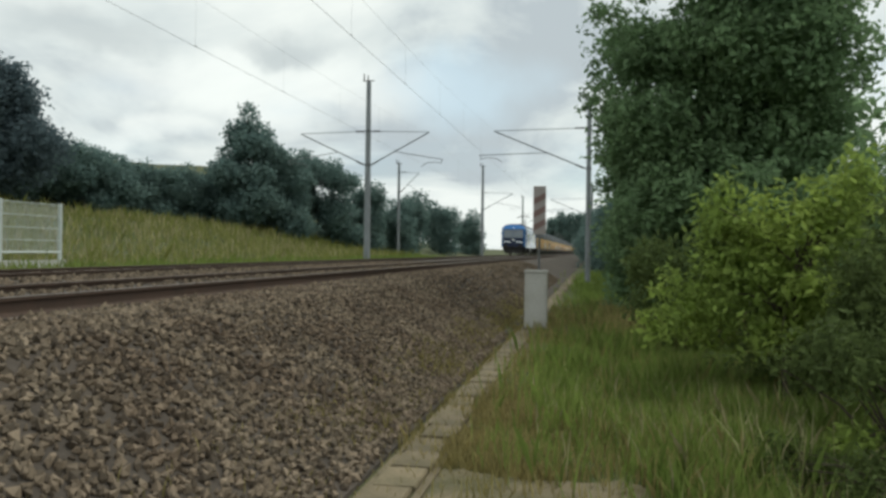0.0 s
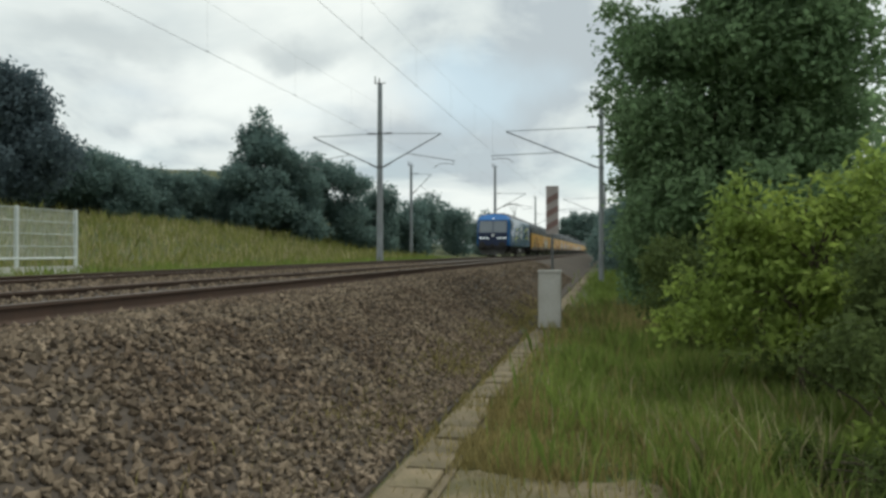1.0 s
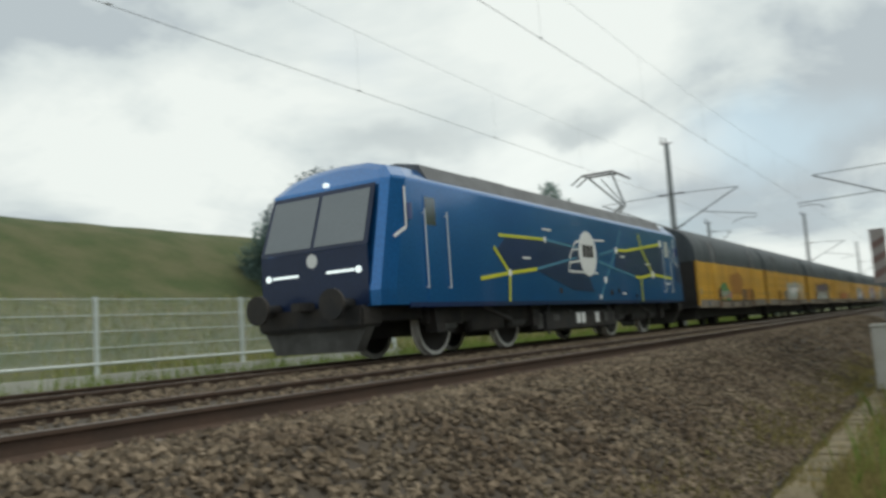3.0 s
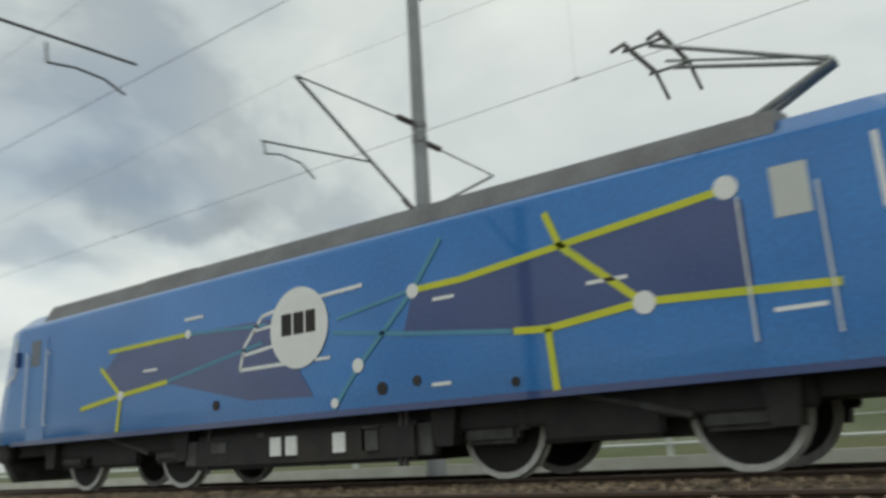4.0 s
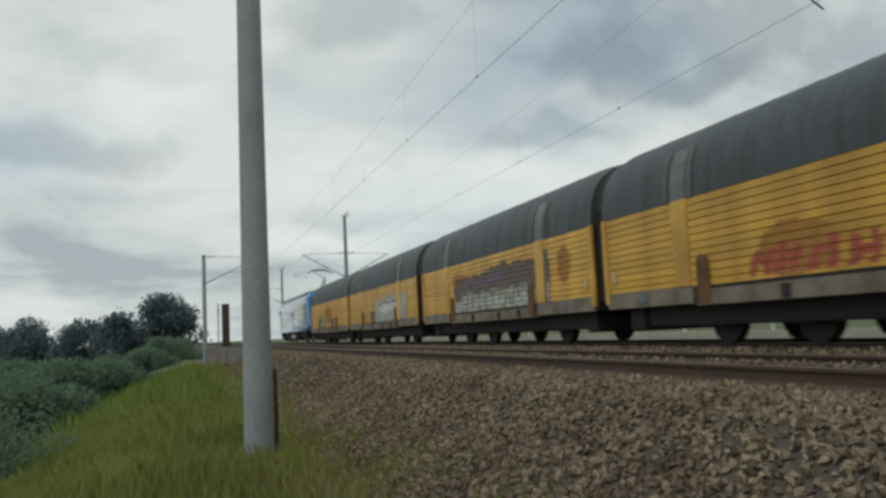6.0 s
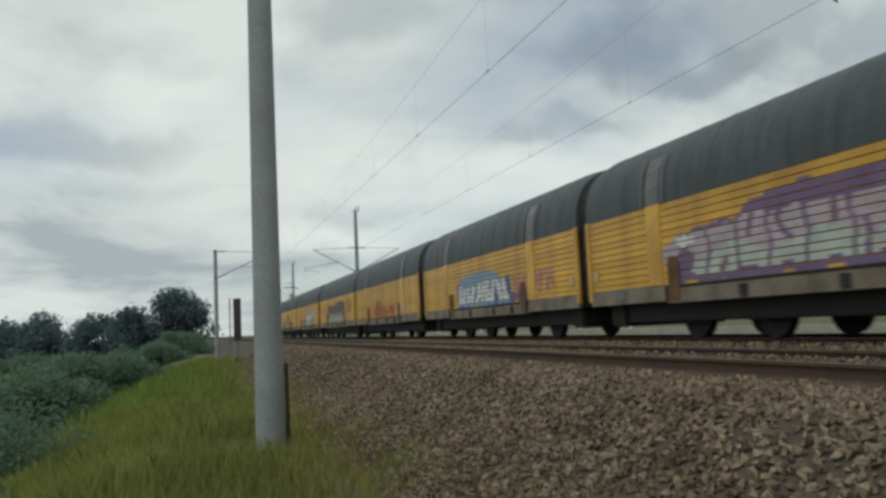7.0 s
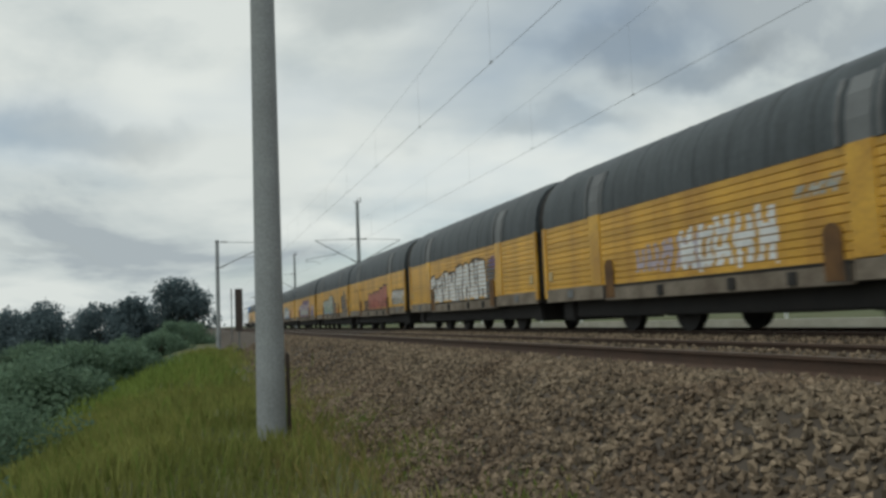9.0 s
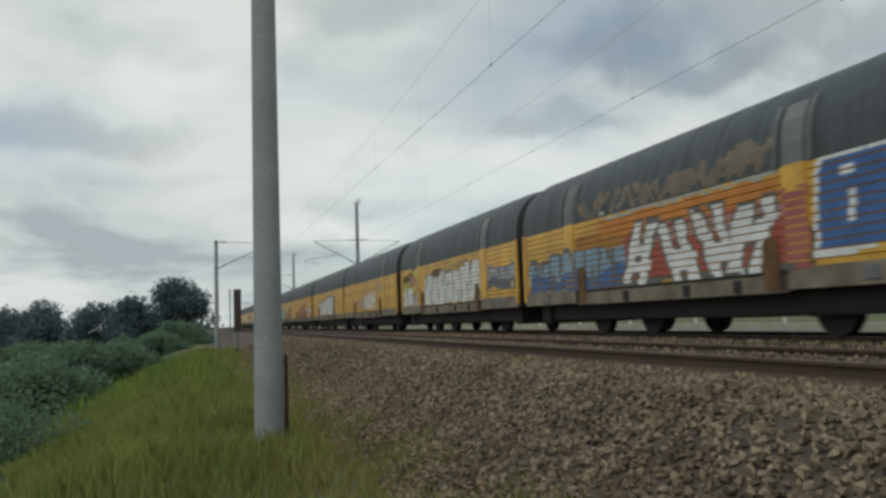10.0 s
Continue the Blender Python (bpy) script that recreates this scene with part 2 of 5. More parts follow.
def prism(bm, pts, axis, lo, hi):
    """The outline pts (two coordinates each) drawn out along axis from lo to hi."""
    def put(u, v, w):
        return {'x': (w, u, v), 'y': (u, w, v), 'z': (u, v, w)}[axis]
    A = [bm.verts.new(put(u, v, lo)) for u, v in pts]
    B = [bm.verts.new(put(u, v, hi)) for u, v in pts]
    n = len(pts)
    for i in range(n):
        bm.faces.new((A[i], A[(i + 1) % n], B[(i + 1) % n], B[i]))
    bm.faces.new(A)
    bm.faces.new(B[::-1])
    bmesh.ops.recalc_face_normals(bm, faces=bm.faces)
    return bm


def empty(name, m=None):
    ob = new(name)
    if m is not None:
        ob.matrix_basis = m
    return ob


def pydata(name, verts, faces, material, parent=None, label=""):
    me = bpy.data.meshes.new(name)
    me.from_pydata(verts, [], faces)
    me.materials.append(material)
    me.update()
    ob = new(name, me)
    if parent is not None:
        ob.parent = parent
    if label:
        ob["label"] = label
    return ob


# ---------------------------------------------------------------- ground
def smooth(a, b, v):
    t = min(1.0, max(0.0, (v - a) / (b - a)))  # works for b below a too
    return t * t * (3 - 2 * t)


def ground_z(x, y):
    """Height of the ground sheet."""
    if x > -2.2:
        z = -1.26
        low = 1 - smooth(-6, 14, y)
        z -= low * 2.2 * smooth(0.3, 8.0, x)
        z += (1 - low) * 0.25 * smooth(2, 9, x)
    elif x > -12.2:
        z = -1.26
    else:
        z = -1.26 + 0.95 * smooth(-12.2, -13.6, x)
        rise = smooth(-25, 8, y) * (1 - 0.75 * smooth(110, 230, y))
        z += rise * 2.8 * smooth(-17.5, -34, x)
        back = smooth(-25, 8, y) * (1 + 0.36 * smooth(76, 122, y)) * (1 - 0.9 * smooth(124, 185, y))
        z += back * (7.6 * smooth(-35, -54, x) + 5.0 * smooth(-60, -130, x))
    z += 0.42 * smooth(-5, -8, y) * smooth(-17, -12, y) * smooth(-1.9, -0.9, x) * smooth(2.6, 0.6, x)
    if x > -1.0 or x < -17:
        z += 0.10 * noise.noise((x * 0.35, y * 0.35, 1.0)) + 0.05 * noise.noise((x * 1.3, y * 1.3, 5.0))
    return z


def spaced(lim, near, grow):
    v, s, out = 0.0, near, [0.0]
    while v < lim:
        v += s
        out.append(v)
        s = min(s * grow, 120)
    return out


def build_ground():
    pos = spaced(1800, 0.5, 1.06)
    ys = sorted({-v for v in pos} | set(pos))
    xs = sorted(set(np.round([-v for v in pos] + pos, 3)) | {-2.2, -12.2, -13.6, -17.5})
    verts = [(x, y, ground_z(x, y)) for y in ys for x in xs]
    n = len(xs)
    faces = [(j * n + i, j * n + i + 1, (j + 1) * n + i + 1, (j + 1) * n + i) for j in range(len(ys) - 1) for i in range(n - 1)]
    g = pydata("ground", verts, faces, M["soil"])
    g.data.polygons.foreach_set("use_smooth", [True] * len(g.data.polygons))
    tagged(g, "uneven grassy ground falling away from the railway", "ground", kind="structure")


build_ground()

BED = [(-13.1, -1.3), (-12.1, -0.30), (-11.6, -0.21), (-10.72, -0.17), (-10.45, -0.09), (-6.5, -0.085), (-5.1, -0.09), (-4.93, -0.18), (-4.15, -0.195), (-3.75, -0.26), (-2.75, -0.80), (-2.0, -1.17), (-1.64, -1.225), (-1.62, -1.4)]


def bed_z(x):
    for (x0, z0), (x1, z1) in zip(BED, BED[1:]):
        if x0 <= x <= x1:
            return z0 + (z1 - z0) * (x - x0) / (x1 - x0)
    return -1.3


def build_ballast():
    ys = [-600, -300, -150] + [-80 + 2 * i for i in range(91)] + [150, 300, 600]
    verts = [(x, y, z) for y in ys for x, z in BED]
    n = len(BED)
    faces = [(j * n + i, j * n + i + 1, (j + 1) * n + i + 1, (j + 1) * n + i) for j in range(len(ys) - 1) for i in range(n - 1)]
    b = pydata("ballast_bed", verts, faces, M["ballast_bed"])
    tagged(b, "brown stone ballast bed under two railway tracks", "ballast", kind="structure")
    # loose stones on the near shoulder and between the near rails
    rng = np.random.default_rng(4)
    shapes = []
    for k in range(10):
        v = np.array([(1, 0, 0), (-1, 0, 0), (0, 1, 0), (0, -1, 0), (0, 0, 1), (0, 0, -1), (.7, .6, .5), (-.6, .7, -.4)], float)
        v = v * rng.uniform(0.55, 1.15, (8, 1)) * np.array([1, rng.uniform(0.6, 1.0), rng.uniform(0.5, 0.8)])
        shapes.append(v)
    octa = [(0, 2, 4), (2, 1, 4), (1, 3, 4), (3, 0, 4), (2, 0, 5), (1, 2, 5), (3, 1, 5), (0, 3, 5)]
    verts, faces = [], []

    def strew(count, x0, x1, y0, y1, size, power=1.0):
        for _ in range(count):
            x = rng.uniform(x0, x1)
            y = y0 + (y1 - y0) * rng.uniform() ** power
            z = bed_z(x)
            s = size * rng.uniform(0.6, 1.35)
            q = Euler(rng.uniform(0, 6.28, 3)).to_matrix()
            m = np.array(q) * s
            pts = shapes[rng.integers(10)][:6] @ m.T + (x, y, z + s * 0.42)
            o = len(verts)
            verts.extend(map(tuple, pts))
            faces.extend((a + o, b_ + o, c + o) for a, b_, c in octa)
    strew(18500, -4.6, -1.66, 2.5, 16, 0.042)
    strew(9000, -4.8, -1.95, 16, 48, 0.05, 1.5)
    strew(17500, -4.6, -1.7, -2.5, -16, 0.044)
    strew(9000, -4.8, -1.95, -16, -48, 0.05, 1.5)
    strew(5000, -4.8, -1.85, -2.5, 2.5, 0.04)
    strew(16000, -9.0, -6.48, -34, 34, 0.04)
    strew(7000, -6.32, -5.0, -30, 30, 0.035)
    strew(5000, -10.45, -9.15, -30, 30, 0.035)
    strew(5000, -4.82, -4.1, -30, 30, 0.045)
    s = pydata("ballast_stones", verts, faces, M["stone"])
    tagged(s, "loose broken brown and grey ballast stones", "ballast stones", kind="stuff")


build_ballast()


def build_track(x, label):
    track = empty("railway_track", pose(x, 0, 0))
    tagged(track, label, "railway track", group="railway tracks", kind="structure")
    prof = [(-.075, -.172), (.075, -.172), (.075, -.16), (.02, -.145), (.011, -.13), (.011, -.045), (.036, -.03), (.036, -.004), (-.036, -.004), (-.036, -.03), (-.011, -.045), (-.011, -.13), (-.02, -.145), (-.075, -.16)]
    for sx in (-0.7535, 0.7535):
        bm = bmesh.new()
        prism(bm, [(u + sx, v) for u, v in prof], 'y', -600, 600)
        r = part("rail", bm, M["rail_rust"], track, "rusty steel rail")
        bm = bmesh.new()
        box(bm, sx - 0.033, sx + 0.033, -600, 600, -0.004, 0.0)
        part("running_surface", bm, M["rail_head"], r, "bright worn running surface")
    bm = bmesh.new()
    prism(bm, [(-1.3, -.36), (1.3, -.36), (1.3, -.20), (.95, -.165), (.55, -.165), (.3, -.2), (-.3, -.2), (-.55, -.165), (-.95, -.165), (-1.3, -.2)], 'y', -0.13, 0.13)
    me = obj("sleeper", bm, M["sleeper"], parent=track).data
    for i in range(-75, 76):
        if i:
            share("sleeper", me, track, pose(0, i * 0.6, 0))


build_track(NEAR_X, "near railway track with rusty rails on concrete sleepers")
build_track(FAR_X, "far railway track with rusty rails on concrete sleepers")


# ---------------------------------------------------------------- overhead line
def cantilever(mast, root_z, reach, tip_z, side, pull=False):
    """Cantilever from the mast towards side (+1: +x), holding the messenger wire at reach."""
    bm = bmesh.new()
    tube(bm, (side * 0.15, 0, root_z), (side * reach, 0, tip_z), 0.035)
    c = part("cantilever_tube", bm, M["steel"], mast)
    bm = bmesh.new()
    tube(bm, (side * 0.15, 0, tip_z + 0.12), (side * reach, 0, tip_z + 0.02), 0.02)
    part("top_stay", bm, M["steel"], mast)
    for z0, z1, dx in ((root_z, tip_z, 0.2), (tip_z + 0.12, tip_z + 0.1, 0.2)):
        bm = bmesh.new()
        a = Vector((side * dx, 0, z0))
        b = Vector((side * reach, 0, z1))
        d = (b - a).normalized()
        ribbed(bm, a + d * 0.05, d, 6, 0.09, 0.035, 0.075)
        part("insulator", bm, M["insulator"], mast, "dark ribbed insulator")
    # registration arm
    f = 0.42
    px, pz = side * (0.15 + (reach - 0.15) * f), root_z + (tip_z - root_z) * f
    bm = bmesh.new()
    if pull:
        tube(bm, (px, 0, pz), (side * (reach + 0.15), 0, 5.78), 0.022)
        x1 = side * (reach - 1.1)
        pts = [(x1, 0, 5.62), (x1 + side * 0.03, 0, 5.36), (x1 + side * 0.4, 0, 5.42), (x1 + side * 0.8, 0, 5.40), (x1 + side * 1.1, 0, 5.28)]
    else:
        tube(bm, (px, 0, pz), (side * (reach + 0.85), 0, 5.9), 0.022)
        x1 = side * (reach + 0.8)
        pts = [(x1, 0, 5.9), (x1 - side * 0.03, 0, 5.68), (x1 - side * 0.4, 0, 5.76), (x1 - side * 0.9, 0, 5.72), (x1 - side * 1.25, 0, 5.5)]
    part("registration_tube", bm, M["steel"], mast)
    bm = bmesh.new()
    for a, b in zip(pts, pts[1:]):
        tube(bm, a, b, 0.018)
    part("steady_arm", bm, M["steel"], mast)


def build_mast(x, y, height, base_z, arms, r0=0.21, r1=0.14, material=None, label="", top=True, pull=False):
    mast = empty("catenary_mast", pose(x, y, 0))
    tagged(mast, label or "round grey concrete catenary mast with steel cantilevers", "catenary mast", group="catenary masts")
    bm = bmesh.new()
    tube(bm, (0, 0, base_z - 0.4), (0, 0, height), r0, r1, 20)
    part("pole", bm, material or M["concrete"], mast, smooth=False)
    for side, reach, root_z, tip_z in arms:
        cantilever(mast, root_z, reach, tip_z, side, pull)
        for z in (tip_z + 0.12, root_z):
            rr = r0 + (r1 - r0) * (z - base_z) / (height - base_z)
            bm = bmesh.new()
            tube(bm, (0, 0, z - 0.06), (0, 0, z + 0.06), rr + 0.015, n=20)
            part("clamp", bm, M["steel"], mast)
    if pull and y > -20:
        bm = bmesh.new()
        tube(bm, (-0.195, 0.02, base_z - .3), (-0.188, 0.02, 0.12), 0.022, n=8)
        part("earth_conduit", bm, M["insulator"], mast, "dark earthing conduit")
    if top:
        bm = bmesh.new()
        tube(bm, (-0.35, 0, height + 0.05), (0.35, 0, height + 0.05), 0.03)
        tube(bm, (-0.3, 0, height + 0.05), (-0.3, 0, height + 0.5), 0.05, 0.03)
        tube(bm, (-0.05, 0, height), (-0.05, 0, height + 0.4), 0.05, 0.03)
        part("top_insulator", bm, M["insulator"], mast)
    return mast


MAST_F = (-0.35, 45.3)
LEFT_X = -13.65
build_mast(LEFT_X, 47.3, 10.7, -0.4, [(1, 3.8, 5.6, 7.55), (-1, 4.3, 5.6, 7.55)], label="tall grey concrete mast with cantilevers on both sides")
build_mast(MAST_F[0], MAST_F[1], 9.0, -1.26, [(-1, 5.3, 5.1, 7.25)], r0=0.15, r1=0.12, label="slim grey catenary mast beside dark trees")
build_mast(LEFT_X, 98.5, 10.9, -0.4, [(1, 3.8, 5.6, 7.55)], label="distant concrete mast with one cantilever")
build_mast(-20.5, 83.0, 9.6, 0.2, [(1, 2.2, 6.6, 8.6)], r0=0.18, r1=0.13, label="slim grey mast before the wooded slope")
build_mast(LEFT_X, 155.0, 10.9, -0.4, [(1, 3.8, 5.6, 7.55)], label="very distant catenary mast")
build_mast(MAST_F[0], 105.0, 9.0, -1.26, [(-1, 5.3, 5.1, 7.25)], r0=0.15, r1=0.12, label="distant slim catenary mast")
build_mast(LEFT_X, -10.35, 10.9, -0.4, [(1, 3.8, 5.4, 7.45), (-1, 3.0, 5.6, 7.1)], label="concrete mast behind the far track")
build_mast(-0.77, -9.2, 9.6, -1.0, [(-1, 4.85, 4.68, 7.0)], r0=0.165, r1=0.11, pull=True, label="grey round concrete mast standing in grass")
build_mast(LEFT_X, -69.5, 10.9, -0.4, [(1, 3.8, 5.6, 7.55), (-1, 3.8, 5.6, 7.55)], label="distant concrete mast with two cantilevers")
build_mast(LEFT_X, -118.0, 10.4, -0.4, [(1, 3.8, 5.6, 7.55)], label="far concrete mast down the line")
build_mast(-1.5, -63.0, 7.0, -1.6, [(-1, 4.1, 4.9, 6.75)], r0=0.17, r1=0.13, top=False, pull=True, label="distant slim mast with a bracket")


def build_wires():
    def line(name, x, z, sag, ys, label, r):
        bm = bmesh.new()
        for y0, y1 in zip(ys, ys[1:]):
            n = 10
            pts = [(x, y0 + (y1 - y0) * k / n, z - sag * 4 * (k / n) * (1 - k / n)) for k in range(n + 1)]
            for a, b in zip(pts, pts[1:]):
                tube(bm, a, b, r, n=5)
        tagged(obj(name, bm, M["insulator"] if sag == 0 else M["wire"]), label, "overhead wire", group="overhead wires")
    left = [-320, -260, -190, -130, -69.5, -10.35, 47.3, 98.5, 155, 210, 270]
    right = [-320, -260, -190, -122, -63.0, -9.2, 45.3, 105, 160, 215, 270]
    for x, ys in ((FAR_X, left), (NEAR_X, right)):
        line("messenger_wire", x, 7.45 if x == FAR_X else 7.3, 0.75, ys, "thin grey messenger wire of the overhead line", 0.0028)
        line("contact_wire", x, 5.45, 0.0, ys, "thin dark contact wire over the track", 0.0046)
        bm = bmesh.new()
        top = 7.45 if x == FAR_X else 7.3
        for y0, y1 in zip(ys[3:8], ys[4:9]):
            for k in range(1, 10):
                u = k / 10
                tube(bm, (x, y0 + (y1 - y0) * u, 5.45), (x, y0 + (y1 - y0) * u, top - 0.75 * 4 * u * (1 - u)), 0.002, n=4)
                tube(bm, (x, y0 + (y1 - y0) * u - 0.05, 5.45), (x, y0 + (y1 - y0) * u + 0.05, 5.47), 0.016, n=5)
        tagged(obj("dropper_wires", bm, M["wire"]), "thin vertical droppers between the overhead wires", "dropper wires", kind="stuff")


build_wires()


# ---------------------------------------------------------------- lineside things
def build_fence():
    fence = empty("panel_fence", pose(-16.5, 0, 0))
    tagged(fence, "pale welded steel panel fence beside the tracks", "fence")
    bm = bmesh.new()
    box(bm, -0.10, 0.12, -66, 22.7, -0.5, 0.0, 0.01)
    part("plinth", bm, M["pale_kerb"], fence, "pale concrete plinth")
    ys = [22.55, 19.95] + [15.55 - 4.4 * k for k in range(19)]
    bm = bmesh.new()
    box(bm, -0.045, 0.045, -0.045, 0.045, 0.0, 1.76, 0.006)
    post = bpy.data.meshes.new("fence_post"); bm.to_mesh(post); bm.free(); post.materials.append(M["fence"])
    rods = []
    for r in (0.032, 0.010):
        bm = bmesh.new()
        tube(bm, (0, -0.5, 0), (0, 0.5, 0), r, n=10)
        me = bpy.data.meshes.new("fence_rail"); bm.to_mesh(me); bm.free(); me.materials.append(M["fence"])
        rods.append(me)
    for y in ys:
        share("fence_post", post, fence, pose(0, y, 0))
    for y1, y0 in zip(ys, ys[1:]):
        for z in (0.24, 0.6, 0.97, 1.34, 1.71):
            o = share("fence_rail", rods[0] if z < 0.3 else rods[1], fence, pose(0.03, (y0 + y1) / 2, z))
            o.scale = (1, y1 - y0 - 0.09, 1)
        bm = bmesh.new()
        n = int((y1 - y0) / 0.055)
        for k in range(1, n):
            y = y0 + (y1 - y0) * k / n
            box(bm, -0.004, 0.004, y - 0.0035, y + 0.0035, 0.26, 1.71)
        tagged(part("fence_mesh", bm, M["fence"], fence), kind="stuff")


build_fence()


def build_trough():
    duct = empty("cable_trough")
    tagged(duct, "weathered concrete cable trough with loose lids", "cable trough", kind="structure")
    rng = random.Random(5)
    bm = bmesh.new()
    box(bm, -0.16, 0.16, -0.247, 0.247, -0.06, 0.0, 0.010)
    me = bpy.data.meshes.new("lid"); bm.to_mesh(me); bm.free(); me.materials.append(M["slab"])
    y = 1.2
    while y < 60:
        share("lid", me, duct, pose(-1.37 + rng.uniform(-.018, .018), y, -1.215 + rng.uniform(-.008, .006), rng.uniform(-.6, .6), rng.uniform(-.9, .9), rng.uniform(-1.2, 1.2)))
        y += 0.5 + rng.uniform(0, .014)
    for sx in (-0.195, 0.195):
        bm = bmesh.new()
        box(bm, -1.37 + sx - 0.03, -1.37 + sx + 0.03, 1.0, 60, -1.5, -1.24)
        part("side_wall", bm, M["slab"], duct)


build_trough()


def build_cabinet():
    c = empty("junction_cabinet", pose(-1.23, 17.5, -1.22))
    tagged(c, "pale grey lineside junction cabinet on the cable trough", "cabinet")
    bm = bmesh.new(); box(bm, -.24, .24, -.16, .16, 0.0, 1.20, 0.015); part("body", bm, M["cabinet"], c)
    bm = bmesh.new(); box(bm, -.255, .255, -.175, .175, 1.20, 1.27, 0.02); part("lid", bm, M["cabinet"], c)
    bm = bmesh.new(); box(bm, -.21, .21, -.168, -.16, 0.12, 1.14, 0.003); part("door", bm, M["cabinet"], c)
    bm = bmesh.new(); box(bm, -.25, .25, -.17, .17, -0.2, 0.03, 0.01); part("plinth", bm, M["slab"], c)


build_cabinet()


def build_signal(x, y, h, w, d, label):
    s = empty("lineside_signal", pose(x, y, -1.3))
    tagged(s, label, "signal", group="lineside signals")
    bm = bmesh.new(); tube(bm, (0, 0, -0.3), (0, 0, h), 0.05, n=10); part("post", bm, M["steel"], s)
    bm = bmesh.new(); box(bm, -w / 2, w / 2, -.06, .06, h - d, h, 0.01); part("screen", bm, M["insulator"], s, "dark screen of the signal")
    bm = bmesh.new(); box(bm, -.16, .16, -.12, .12, 0, .5, 0.01); part("foot_box", bm, M["insulator"], s)


build_signal(-2.25, -47.0, 3.85, 0.42, 2.4, "dark upright signal screen on a post")
build_signal(-2.75, -70.0, 4.9, 0.10, 1.0, "slim grey post beside the track")
build_signal(-11.9, -95.0, 3.4, 0.55, 0.9, "small dark signal head on a post")


def build_sign():
    s = empty("marker_board", pose(-1.78, 26.5, 0, 0, 0, 0))
    tagged(s, "faded red and white striped marker board on a post", "railway sign")
    bm = bmesh.new(); tube(bm, (0, 0.03, -1.5), (0, 0.03, 2.5), 0.04, n=12); part("post", bm, M["steel"], s)
    bm = bmesh.new(); box(bm, -.205, .205, -.03, 0.0, 1.02, 2.60, 0.008); part("board", bm, M["sign_white"], s)
    for k, z in enumerate((1.12, 1.55, 1.98)):
        bm = bmesh.new()
        prism(bm, [(-.2, z), (.2, z + 0.22), (.2, z + 0.42), (-.2, z + 0.2)], 'y', -0.036, -0.031)
        part("stripe", bm, M["sign_red"], s, "faded red slanting stripe")


build_sign()


# ---------------------------------------------------------------- plants
def leaf_cloud(rng, blobs, count, size, shell=0.55, spray=1):
    """Leaves (bent quads) spread over clumps round the blobs (x, y, z, rx, ry, rz)."""
    blobs = np.array(blobs, float)
    vol = blobs[:, 3] * blobs[:, 4] * blobs[:, 5]
    pick = rng.choice(len(blobs), count, p=vol ** 0.75 / (vol ** 0.75).sum())
    d = rng.normal(size=(count, 3))
    if spray > 1:
        # several leaves to a twig
        pick = np.repeat(pick[::spray], spray)[:count]
        d = np.repeat(d[::spray], spray, axis=0)[:count]
    d /= np.linalg.norm(d, axis=1, keepdims=True)
    q = rng.uniform(size=(count, 1)) ** 0.6
    if spray > 1:
        q = np.repeat(q[::spray], spray, axis=0)[:count] * 1.22
    r = shell + (1 - shell) * q
    bump = 1 + 0.20 * np.sin(d[:, :1] * 7 + pick[:, None]) * np.cos(d[:, 1:2] * 6 + 2 * pick[:, None]) + 0.14 * np.sin(d[:, 2:] * 11 + pick[:, None] * 1.7)
    c = blobs[pick, :3] + d * r * bump * blobs[pick, 3:]
    # gather into small sprays
    c += rng.normal(size=(count, 3)) * size * (0.8 if spray == 1 else 1.25)
    s = size * rng.uniform(0.55, 1.3, (count, 1))
    # leaves turn their faces outwards and up, towards the light
    nrm = rng.normal(size=(count, 3)) * 0.75 + d * 0.55 + np.array([0, 0, 0.45])
    nrm /= np.linalg.norm(nrm, axis=1, keepdims=True)
    a = np.cross(nrm, rng.normal(size=(count, 3))); a /= np.linalg.norm(a, axis=1, keepdims=True) + 1e-9
    b = np.cross(nrm, a)
    v = np.empty((count, 4, 3))
    v[:, 0] = c - a * s; v[:, 1] = c - b * s * 0.42; v[:, 2] = c + a * s; v[:, 3] = c + b * s * 0.48
    return v.reshape(-1, 3)


def build_tree(name, x, y, blobs, count, size, material, label, trunk=0.2, height=None, category="tree", seed=1, limbs=7, group="", spray=1):
    """blobs are relative to the foot of the trunk."""
    rng = np.random.default_rng(seed)
    z0 = ground_z(x, y)
    t = empty(name, pose(x, y, z0))
    tagged(t, label, category, group=group)
    top = max(b[2] for b in blobs)
    bm = bmesh.new()
    p = Vector((0, 0, -0.3)); r = trunk
    for k in range(5):
        q = Vector((rng.normal() * 0.12, rng.normal() * 0.12, top * (k + 1) / 5))
        tube(bm, p, q, r, r * 0.72, 9)
        p, r = q, r * 0.72
    for k in range(limbs):
        b = blobs[rng.integers(len(blobs))]
        s = Vector((0, 0, top * rng.uniform(0.2, 0.7)))
        e = Vector((b[0], b[1], b[2])) + Vector(rng.normal(size=3) * 0.3 * b[3])
        mid = (s + e) / 2 + Vector((0, 0, 0.1 * (e - s).length))
        tube(bm, s, mid, trunk * 0.4, trunk * 0.25, 6)
        tube(bm, mid, e, trunk * 0.25, trunk * 0.08, 6)
    part("trunk", bm, M["bark"], t)
    v = leaf_cloud(rng, blobs, count, size, spray=spray)
    n = len(v) // 4
    pydata("crown", v.tolist(), np.arange(n * 4).reshape(-1, 4).tolist(), material, t)
    return t


